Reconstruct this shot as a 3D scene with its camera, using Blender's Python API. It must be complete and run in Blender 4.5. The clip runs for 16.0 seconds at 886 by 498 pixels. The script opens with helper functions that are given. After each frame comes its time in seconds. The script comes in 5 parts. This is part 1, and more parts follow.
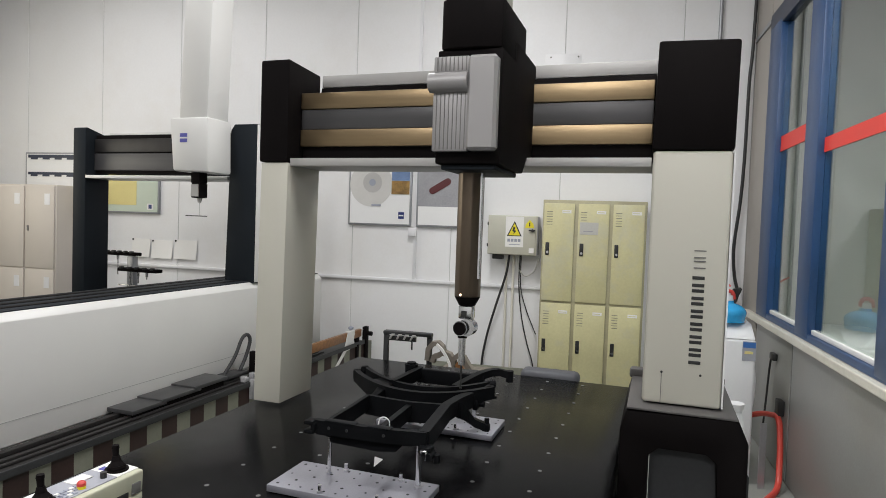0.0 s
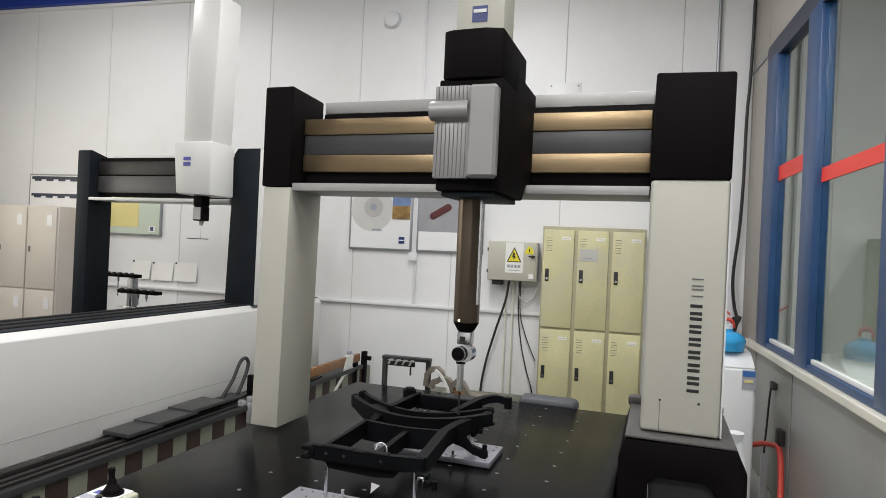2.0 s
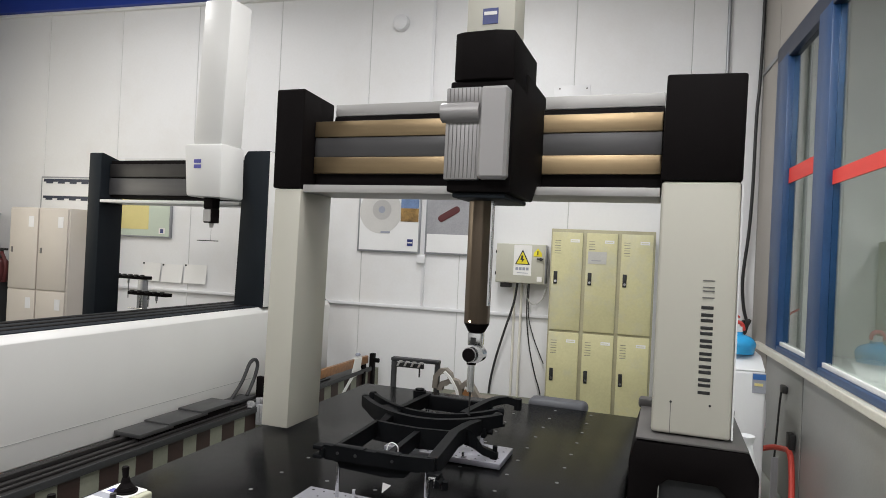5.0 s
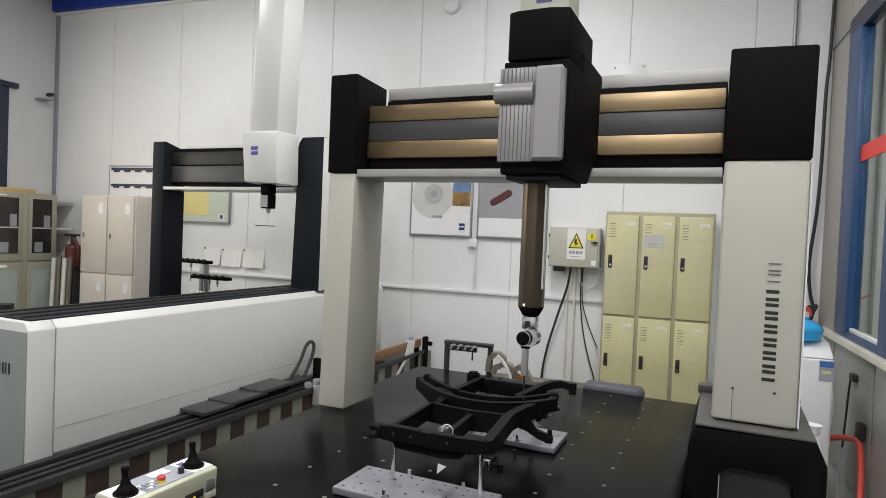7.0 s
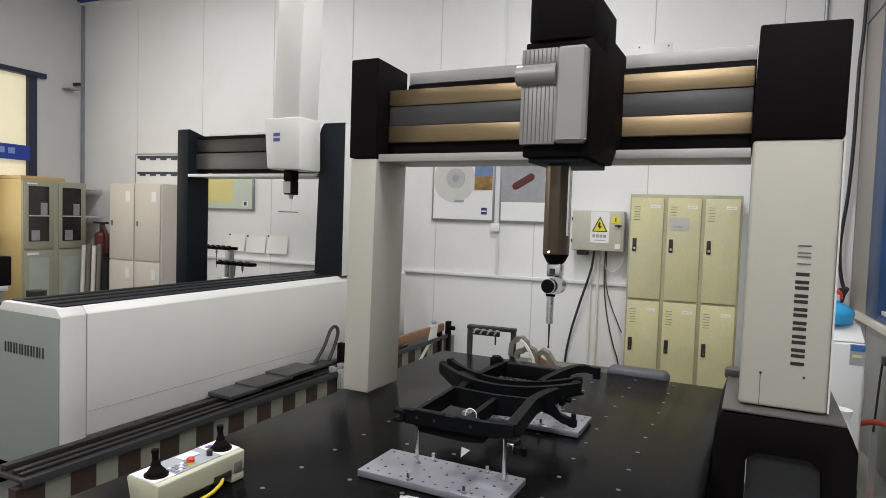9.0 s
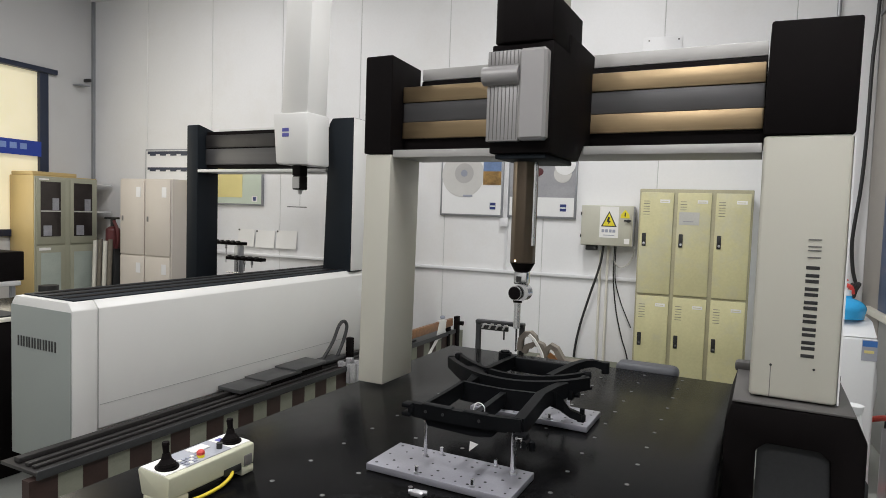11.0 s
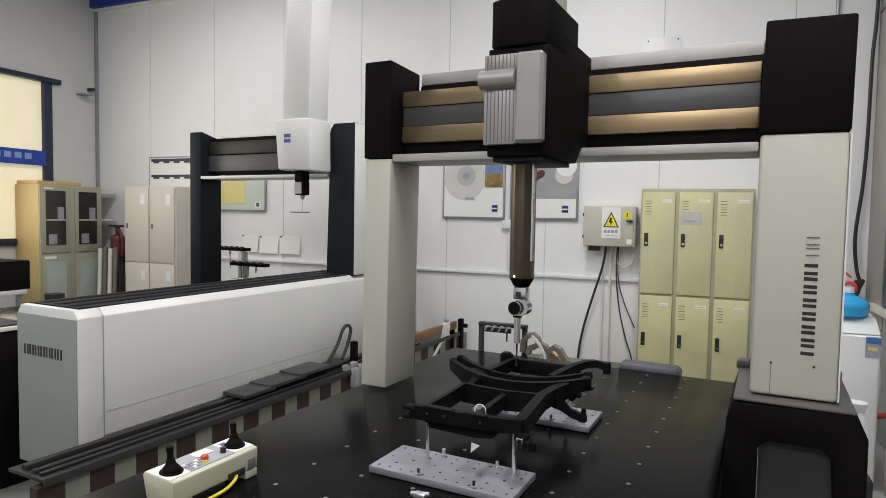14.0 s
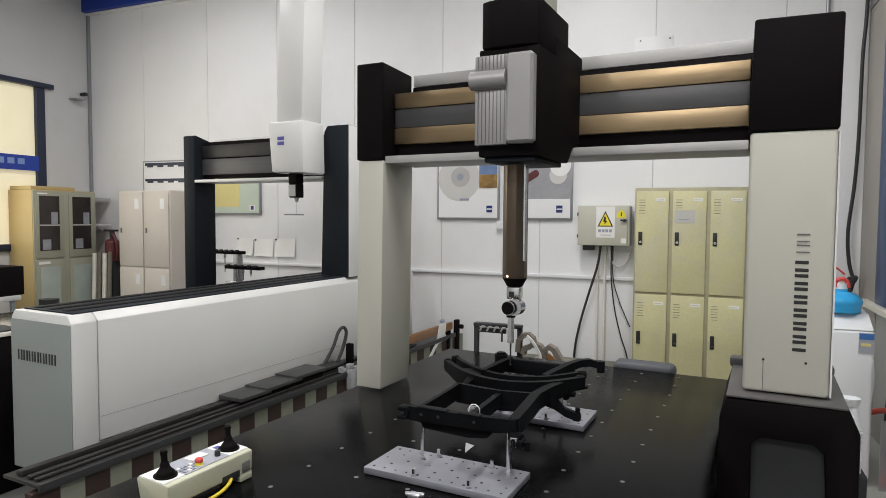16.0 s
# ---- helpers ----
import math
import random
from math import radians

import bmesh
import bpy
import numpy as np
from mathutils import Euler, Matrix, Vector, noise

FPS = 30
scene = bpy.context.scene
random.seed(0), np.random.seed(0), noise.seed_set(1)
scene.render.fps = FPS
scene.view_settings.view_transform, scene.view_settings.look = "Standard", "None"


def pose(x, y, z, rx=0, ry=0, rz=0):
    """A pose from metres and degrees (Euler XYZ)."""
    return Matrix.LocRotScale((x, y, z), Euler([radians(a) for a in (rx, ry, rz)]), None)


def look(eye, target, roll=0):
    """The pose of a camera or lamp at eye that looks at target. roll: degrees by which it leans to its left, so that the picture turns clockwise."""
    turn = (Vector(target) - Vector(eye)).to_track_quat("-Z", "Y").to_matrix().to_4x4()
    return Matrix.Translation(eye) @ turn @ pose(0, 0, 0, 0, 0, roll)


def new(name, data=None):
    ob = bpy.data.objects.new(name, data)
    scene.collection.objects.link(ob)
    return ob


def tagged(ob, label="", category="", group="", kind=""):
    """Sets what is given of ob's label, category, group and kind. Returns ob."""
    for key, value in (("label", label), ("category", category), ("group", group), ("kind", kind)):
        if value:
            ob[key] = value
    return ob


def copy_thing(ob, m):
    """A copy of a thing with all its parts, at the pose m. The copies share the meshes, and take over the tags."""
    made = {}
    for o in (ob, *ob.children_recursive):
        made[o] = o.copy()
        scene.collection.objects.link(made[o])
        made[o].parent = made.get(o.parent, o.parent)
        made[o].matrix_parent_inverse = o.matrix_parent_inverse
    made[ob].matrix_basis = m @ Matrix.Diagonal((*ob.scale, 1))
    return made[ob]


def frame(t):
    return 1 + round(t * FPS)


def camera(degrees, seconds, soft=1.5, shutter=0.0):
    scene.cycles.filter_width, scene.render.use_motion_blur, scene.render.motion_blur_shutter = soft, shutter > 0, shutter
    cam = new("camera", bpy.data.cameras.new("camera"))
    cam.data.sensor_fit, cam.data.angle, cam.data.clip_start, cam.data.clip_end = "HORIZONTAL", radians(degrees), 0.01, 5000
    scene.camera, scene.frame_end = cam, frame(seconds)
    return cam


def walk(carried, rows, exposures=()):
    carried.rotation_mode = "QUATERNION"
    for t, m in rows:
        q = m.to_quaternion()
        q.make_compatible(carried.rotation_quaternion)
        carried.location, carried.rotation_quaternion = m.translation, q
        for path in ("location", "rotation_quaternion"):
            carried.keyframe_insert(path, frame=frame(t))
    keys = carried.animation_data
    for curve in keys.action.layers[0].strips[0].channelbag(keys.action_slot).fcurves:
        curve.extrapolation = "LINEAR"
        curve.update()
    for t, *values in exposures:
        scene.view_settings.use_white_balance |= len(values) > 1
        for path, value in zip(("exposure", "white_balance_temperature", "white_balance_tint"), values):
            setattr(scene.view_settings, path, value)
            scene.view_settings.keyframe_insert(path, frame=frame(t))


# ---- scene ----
cam = camera(70.3, 16.0, soft=0.9)
PATH = [
    (0, (0.553, 0.029, 1.608), (0.058, 1.965, 1.529), 2.0),
    (0.5, (0.558, 0.023, 1.609), (0.064, 1.96, 1.561), 1.9),
    (1, (0.566, 0.011, 1.609), (0.077, 1.951, 1.591), 2.1),
    (1.5, (0.563, 0.029, 1.609), (0.069, 1.967, 1.613), 2.4),
    (2, (0.559, 0.014, 1.611), (0.06, 1.95, 1.611), 2.6),
    (2.5, (0.556, 0.017, 1.611), (0.061, 1.955, 1.598), 2.7),
    (3, (0.554, 0.014, 1.611), (0.046, 1.948, 1.631), 2.8),
    (5.5, (0.549, 0.004, 1.603), (0.019, 1.932, 1.604), 2.6),
    (6, (0.548, 0.006, 1.602), (-0.043, 1.916, 1.584), 2.4),
    (6.5, (0.544, 0.009, 1.599), (-0.076, 1.91, 1.558), 2.5),
    (7, (0.541, 0.007, 1.6), (-0.133, 1.889, 1.552), 2.4),
    (7.5, (0.541, 0.006, 1.599), (-0.144, 1.884, 1.543), 2.3),
    (8, (0.538, 0.006, 1.598), (-0.178, 1.872, 1.526), 2.3),
    (8.5, (0.536, 0.009, 1.598), (-0.189, 1.871, 1.51), 2.2),
    (9, (0.539, 0.013, 1.599), (-0.199, 1.869, 1.5), 1.9),
    (11.5, (0.54, 0.014, 1.596), (-0.23, 1.857, 1.481), 1.7),
    (12, (0.552, 0.007, 1.598), (-0.228, 1.845, 1.485), 1.4),
    (12.5, (0.555, 0.007, 1.597), (-0.23, 1.843, 1.489), 1.3),
    (13, (0.56, 0.008, 1.597), (-0.214, 1.849, 1.493), 1.2),
    (13.5, (0.559, 0.008, 1.598), (-0.205, 1.853, 1.492), 1.1),
    (14, (0.56, 0.006, 1.598), (-0.216, 1.846, 1.492), 1.0),
    (14.5, (0.566, 0.008, 1.598), (-0.202, 1.852, 1.492), 0.7),
    (15, (0.565, 0.005, 1.598), (-0.198, 1.851, 1.495), 0.7),
    (15.5, (0.565, 0.006, 1.597), (-0.203, 1.849, 1.493), 0.6),
    (16, (0.572, 0.006, 1.597), (-0.193, 1.851, 1.495), 0.4),
]
walk(cam, [(t, look(eye, aim, roll)) for t, eye, aim, roll in PATH], [(0.0, 0.0), (1.5, 0.1), (3.0, 0.1), (5.5, 0.08), (9.0, 0.0), (16.0, 0.0)])


# ---- world, lights ----
world = bpy.data.worlds.new("world")
scene.world = world
world.use_nodes = True
world.node_tree.nodes["Background"].inputs[0].default_value = (0.75, 0.85, 1.0, 1)
world.node_tree.nodes["Background"].inputs[1].default_value = 0.25
# Ceiling lamps are assumed, out of view; places and watts tuned for brightness
LAMP_SPOTS = [(-4.2, 3.9, 54.0), (-0.5, 3.6, 74.0), (-4.0, 1.2, 44.0), (0.8, 1.5, 58.0), (-1.7, -1.6, 98.0), (0.8, -1.9, 80.0)]
CEIL = 4.7


def area_lamp(name, at, target, sx, sy, watts, color):
    d = bpy.data.lights.new(name, "AREA")
    d.shape, d.size, d.size_y, d.energy, d.color = "RECTANGLE", sx, sy, watts, color
    o = new(name, d)
    o.matrix_world = look(at, target)
    return o


for lx, ly, watts in LAMP_SPOTS:
    area_lamp("tube_light", (lx, ly, CEIL - 0.26), (lx, ly + 0.001, 0), 0.24, 1.3, watts, (1.0, 0.99, 0.985))
area_lamp("window_light", (-6.9, 3.2, 2.2), (0, 3.2, 1.6), 2.9, 1.8, 36.0, (1.0, 0.95, 0.82))
# Added fill with no lamp seen there; greens and brightens the panes
area_lamp("side_room_fill", (3.6, 2.6, 3.5), (3.6, 2.601, 0), 0.3, 2.4, 20.0, (0.88, 1.0, 0.84))


# ---- materials ----
def mat(name, col, rough=0.5, metal=0.0, var=0.12, scale=3.0, bump=0.05, fine=90.0, dirt=None, dirt_amt=0.0, coat=0.0, stretch=(1, 1, 1), spec=0.5, ior=1.5):
    m = bpy.data.materials.new(name)
    m.use_nodes = True
    nt = m.node_tree
    nd, lk = nt.nodes, nt.links
    b = nd["Principled BSDF"]
    tc = nd.new("ShaderNodeTexCoord")
    mp = nd.new("ShaderNodeMapping")
    mp.inputs["Scale"].default_value = stretch
    lk.new(tc.outputs["Object"], mp.inputs[0])
    n1 = nd.new("ShaderNodeTexNoise")
    n1.inputs["Scale"].default_value, n1.inputs["Detail"].default_value = scale, 6
    n2 = nd.new("ShaderNodeTexNoise")
    n2.inputs["Scale"].default_value, n2.inputs["Detail"].default_value = fine, 3
    lk.new(mp.outputs[0], n1.inputs[0])
    lk.new(mp.outputs[0], n2.inputs[0])
    mx = nd.new("ShaderNodeMath")
    mx.operation = "MULTIPLY_ADD"
    mx.inputs[1].default_value, mx.inputs[2].default_value = 0.35, 0.0
    lk.new(n2.outputs["Fac"], mx.inputs[0])
    ad = nd.new("ShaderNodeMath")
    ad.operation = "MULTIPLY_ADD"
    ad.inputs[1].default_value = 0.65
    lk.new(n1.outputs["Fac"], ad.inputs[0])
    lk.new(mx.outputs[0], ad.inputs[2])
    cr = nd.new("ShaderNodeValToRGB")
    lo = [max(0.0, c * (1 - var)) for c in col]
    hi = [min(1.0, c * (1 + var)) for c in col]
    cr.color_ramp.elements[0].position, cr.color_ramp.elements[0].color = 0.3, (*lo, 1)
    cr.color_ramp.elements[1].position, cr.color_ramp.elements[1].color = 0.7, (*hi, 1)
    lk.new(ad.outputs[0], cr.inputs[0])
    out = cr.outputs[0]
    if dirt:
        n3 = nd.new("ShaderNodeTexNoise")
        n3.inputs["Scale"].default_value, n3.inputs["Detail"].default_value, n3.inputs["Roughness"].default_value = scale * 0.6, 8, 0.7
        lk.new(mp.outputs[0], n3.inputs[0])
        r3 = nd.new("ShaderNodeMapRange")
        r3.inputs[1].default_value, r3.inputs[2].default_value, r3.inputs[4].default_value = 0.5, 0.75, dirt_amt
        lk.new(n3.outputs["Fac"], r3.inputs[0])
        mc = nd.new("ShaderNodeMix")
        mc.data_type = "RGBA"
        mc.inputs["B"].default_value = (*dirt, 1)
        lk.new(r3.outputs[0], mc.inputs["Factor"])
        lk.new(out, mc.inputs["A"])
        out = mc.outputs["Result"]
    lk.new(out, b.inputs["Base Color"])
    rr = nd.new("ShaderNodeMapRange")
    rr.inputs[3].default_value, rr.inputs[4].default_value = max(0.02, rough * 0.85), min(1, rough * 1.15)
    lk.new(n1.outputs["Fac"], rr.inputs[0])
    lk.new(rr.outputs[0], b.inputs["Roughness"])
    b.inputs["Metallic"].default_value = metal
    b.inputs["Coat Weight"].default_value = coat
    b.inputs["Specular IOR Level"].default_value = spec
    b.inputs["IOR"].default_value = ior
    if bump:
        bp = nd.new("ShaderNodeBump")
        bp.inputs["Strength"].default_value, bp.inputs["Distance"].default_value = bump, 0.002
        lk.new(n2.outputs["Fac"], bp.inputs["Height"])
        lk.new(bp.outputs[0], b.inputs["Normal"])
    return m


def glow(name, col, strength):
    m = mat(name, col, 0.6)
    b = m.node_tree.nodes["Principled BSDF"]
    b.inputs["Emission Color"].default_value = (*col, 1)
    b.inputs["Emission Strength"].default_value = strength
    return m


def glass_mat(name, tint, rough=0.0):
    m = bpy.data.materials.new(name)
    m.use_nodes = True
    b = m.node_tree.nodes["Principled BSDF"]
    b.inputs["Base Color"].default_value = (*tint, 1)
    b.inputs["Roughness"].default_value = rough
    b.inputs["Transmission Weight"].default_value = 1.0
    b.inputs["IOR"].default_value = 1.45
    return m


M = {
    "wall": mat("white_panel", (0.80, 0.80, 0.81), 0.45, var=0.03, scale=0.7, bump=0.03, fine=40, dirt=(0.62, 0.57, 0.50), dirt_amt=0.32),
    "wallgrey": mat("grey_panel", (0.60, 0.60, 0.60), 0.5, var=0.05, scale=0.8, dirt=(0.42, 0.40, 0.38), dirt_amt=0.35),
    "lowpanel": mat("steel_panel", (0.31, 0.315, 0.305), 0.33, var=0.1, scale=1.6, dirt=(0.3, 0.27, 0.22), dirt_amt=0.4, metal=0.25),
    "seam": mat("panel_joint", (0.52, 0.52, 0.51), 0.6),
    "sill": mat("aluminium_sill", (0.72, 0.70, 0.62), 0.4, var=0.1, dirt=(0.45, 0.4, 0.3), dirt_amt=0.5),
    "floor": mat("epoxy_floor", (0.26, 0.27, 0.25), 0.4, var=0.15, scale=1.5, dirt=(0.16, 0.16, 0.15), dirt_amt=0.5),
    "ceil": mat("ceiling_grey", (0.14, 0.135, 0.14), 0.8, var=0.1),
    "leg": mat("warm_white_enamel", (0.56, 0.545, 0.475), 0.42, var=0.025, scale=1.2, bump=0.1, fine=400),
    "black": mat("black_structured_plastic", (0.0075, 0.0062, 0.0064), 0.6, var=0.2, bump=0.2, fine=700, spec=0.4, ior=1.14),
    "anthra": mat("anthracite_paint", (0.017, 0.021, 0.026), 0.55, var=0.12, bump=0.15, fine=500, spec=0.4, ior=1.2),
    "granite": mat("black_granite", (0.006, 0.006, 0.0065), 0.2, var=0.5, scale=30, bump=0.015, fine=300, spec=0.4, ior=1.12),
    "darkgrey": mat("dark_grey_rail", (0.035, 0.036, 0.038), 0.5, var=0.2, scale=4, spec=0.3),
    "gold": mat("champagne_anodised", (0.38, 0.28, 0.165), 0.37, metal=0.9, var=0.1, scale=2, bump=0.03, stretch=(0.3, 4, 30)),
    "slate": mat("slate_beam", (0.085, 0.083, 0.086), 0.4, var=0.1, scale=2, metal=0.3, stretch=(0.4, 3, 20)),
    "silver": mat("satin_aluminium", (0.46, 0.45, 0.44), 0.5, metal=0.25, var=0.06, scale=3, bump=0.06, fine=500),
    "cover": mat("silver_paint", (0.34, 0.33, 0.33), 0.45, metal=0.3, var=0.05, scale=4, bump=0.08, fine=600),
    "groove": mat("groove_grey", (0.16, 0.155, 0.15), 0.6),
    "quill": mat("bronze_quill", (0.15, 0.115, 0.085), 0.33, metal=0.75, var=0.12, scale=3, stretch=(10, 10, 0.6)),
    "chrome": mat("polished_steel", (0.75, 0.75, 0.76), 0.2, metal=1.0, var=0.06),
    "steel": mat("brushed_steel", (0.50, 0.50, 0.53), 0.36, metal=0.75, var=0.12, scale=5, bump=0.08, stretch=(8, 1, 1)),
    "plate": mat("drilled_alu_plate", (0.37, 0.37, 0.42), 0.4, metal=0.5, var=0.12, scale=6, bump=0.1, fine=250),
    "hole": mat("drilled_hole", (0.02, 0.02, 0.022), 0.7),
    "insert": mat("steel_insert", (0.22, 0.22, 0.22), 0.4, metal=0.6, var=0.1),
    "partblk": mat("e_coat_black", (0.007, 0.0075, 0.0085), 0.45, var=0.3, scale=8, bump=0.12, fine=300, spec=0.4, ior=1.16),
    "mwhite": mat("cool_white_enamel", (0.72, 0.715, 0.70), 0.38, var=0.03, scale=0.9, bump=0.06, fine=300, dirt=(0.5, 0.5, 0.49), dirt_amt=0.12),
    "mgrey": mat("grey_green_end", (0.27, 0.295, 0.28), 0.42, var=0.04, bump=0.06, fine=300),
    "stripe_d": mat("brown_stripe", (0.03, 0.014, 0.011), 0.6, var=0.3, scale=6),
    "stripe_l": mat("cream_stripe", (0.21, 0.215, 0.17), 0.6, var=0.15, scale=6),
    "tray": mat("grey_tray", (0.026, 0.024, 0.024), 0.45, var=0.3, scale=3, metal=0.2, stretch=(4, 0.6, 4)),
    "locker": mat("cream_locker_paint", (0.60, 0.56, 0.32), 0.42, var=0.10, scale=2.6, bump=0.08, fine=60, dirt=(0.50, 0.50, 0.45), dirt_amt=0.85),
    # Rim browner than the doors: the shade of the gaps is in its colour
    "lockframe": mat("shaded_locker_rim", (0.42, 0.39, 0.255), 0.5, var=0.12, scale=5, dirt=(0.22, 0.2, 0.15), dirt_amt=0.5),
    "pinklock": mat("pale_beige_locker", (0.60, 0.55, 0.50), 0.45, var=0.05, scale=2, dirt=(0.5, 0.45, 0.4), dirt_amt=0.3),
    "cabinet": mat("olive_grey_cabinet", (0.34, 0.34, 0.26), 0.45, var=0.08, scale=2),
    "cabside": mat("straw_cabinet_side", (0.50, 0.37, 0.16), 0.5, var=0.08, scale=2),
    "paleglass": mat("frosted_green_panel", (0.40, 0.45, 0.41), 0.25, var=0.15, scale=4),
    "darkglass": mat("dark_cabinet_glass", (0.03, 0.025, 0.025), 0.08, var=0.4, scale=5),
    "book": mat("stacked_papers", (0.30, 0.30, 0.33), 0.7, var=0.3, scale=9),
    "white": mat("white_print", (0.80, 0.80, 0.80), 0.5, var=0.03),
    "paper": mat("white_paper", (0.82, 0.81, 0.79), 0.7, var=0.03),
    "greyink": mat("grey_ink", (0.33, 0.35, 0.42), 0.6),
    "ink": mat("dark_lettering", (0.022, 0.022, 0.022), 0.5),
    "yellow": mat("warning_yellow", (0.80, 0.68, 0.03), 0.5, var=0.05),
    "logo": mat("logo_blue", (0.02, 0.035, 0.17), 0.4, var=0.05),
    "violet": mat("print_blue_violet", (0.10, 0.10, 0.38), 0.5),
    "banner": mat("banner_blue", (0.015, 0.05, 0.36), 0.5, var=0.1),
    "bannertxt": mat("banner_pale_blue", (0.22, 0.32, 0.62), 0.5),
    "bluef": mat("blue_window_profile", (0.015, 0.056, 0.16), 0.35, var=0.15, scale=4),
    "navy": mat("navy_profile", (0.012, 0.02, 0.05), 0.4, var=0.15),
    "red": mat("red_tape", (0.75, 0.045, 0.03), 0.5, var=0.06),
    "redp": mat("red_plastic", (0.62, 0.06, 0.05), 0.4),
    "orange": mat("red_hose_rubber", (0.62, 0.07, 0.05), 0.4, var=0.1),
    "ebox": mat("grey_enclosure_paint", (0.52, 0.51, 0.43), 0.45, var=0.05, scale=3, dirt=(0.4, 0.38, 0.3), dirt_amt=0.4),
    "cable": mat("black_cable", (0.02, 0.02, 0.021), 0.5),
    "greycable": mat("grey_conduit", (0.50, 0.49, 0.46), 0.5),
    "cream": mat("ivory_plastic", (0.54, 0.54, 0.42), 0.4, var=0.05, dirt=(0.5, 0.45, 0.3), dirt_amt=0.3),
    "panelface": mat("control_panel_face", (0.36, 0.37, 0.42), 0.45, var=0.1),
    "ycable": mat("yellow_cable", (0.72, 0.55, 0.03), 0.4),
    "wood": mat("varnished_wood", (0.26, 0.12, 0.045), 0.4, var=0.3, scale=4, stretch=(1, 8, 8)),
    "dispenser": mat("white_appliance_plastic", (0.76, 0.76, 0.78), 0.3, var=0.02),
    "sticker": mat("blue_label", (0.05, 0.16, 0.45), 0.4),
    "beige": mat("strap_cloth", (0.17, 0.15, 0.12), 0.8, var=0.25, scale=9, bump=0.4, fine=40),
    "greyroll": mat("grey_blue_cover", (0.065, 0.068, 0.08), 0.55, var=0.12),
    "bluewater": mat("blue_bottle", (0.04, 0.36, 0.72), 0.12, var=0.08),
    "green": mat("side_room_wall", (0.36, 0.42, 0.37), 0.6, var=0.12, scale=0.8),
    "faint": mat("cover_joint_grey", (0.40, 0.40, 0.39), 0.6),
    "capsule": mat("poster_capsule_red", (0.10, 0.022, 0.024), 0.4, var=0.2),
    "posterg": mat("poster_grey", (0.33, 0.33, 0.35), 0.35, var=0.25, scale=2.5),
    "posterd": mat("poster_disc", (0.60, 0.59, 0.57), 0.4, var=0.08),
    "posterd2": mat("poster_disc_inner", (0.46, 0.45, 0.44), 0.4, var=0.08),
    "posterp": mat("poster_photo", (0.30, 0.18, 0.06), 0.4, var=0.7, scale=14),
    "postersky": mat("poster_photo_sky", (0.16, 0.24, 0.42), 0.4, var=0.4, scale=9),
    "yboard": mat("yellow_notice", (0.72, 0.62, 0.25), 0.5, var=0.06, scale=3),
    "gboard": mat("pale_green_notice", (0.55, 0.62, 0.52), 0.5, var=0.05),
    "alu": mat("aluminium_edge", (0.33, 0.34, 0.36), 0.4, metal=0.5),
    "blind": glow("lit_blind", (0.86, 0.78, 0.55), 0.42),
    "tube": glow("lamp_diffuser", (1.0, 0.98, 0.93), 6.0),
    "footgrey": mat("grey_foot_top", (0.085, 0.08, 0.078), 0.55, var=0.12, scale=5, bump=0.15, fine=500),
    "wrap": mat("hazy_plastic_film", (0.36, 0.36, 0.37), 0.25, var=0.25, scale=14, bump=0.3, fine=60, coat=0.3),
    "webbing": mat("beige_webbing", (0.21, 0.185, 0.155), 0.8, var=0.2, scale=12, bump=0.4, fine=220),
    "led": glow("probe_led", (1.0, 0.75, 0.5), 6.0),
    "glass": glass_mat("clear_pane", (0.82, 0.90, 0.83)),
    "partition": mat("worn_beige_panel", (0.37, 0.345, 0.315), 0.5, var=0.06, scale=0.9, dirt=(0.33, 0.3, 0.27), dirt_amt=0.35),
    "bellows": mat("telescopic_cover", (0.075, 0.075, 0.077), 0.4, var=0.15, metal=0.3),
    "strap": mat("dark_strap", (0.03, 0.03, 0.032), 0.6),
}


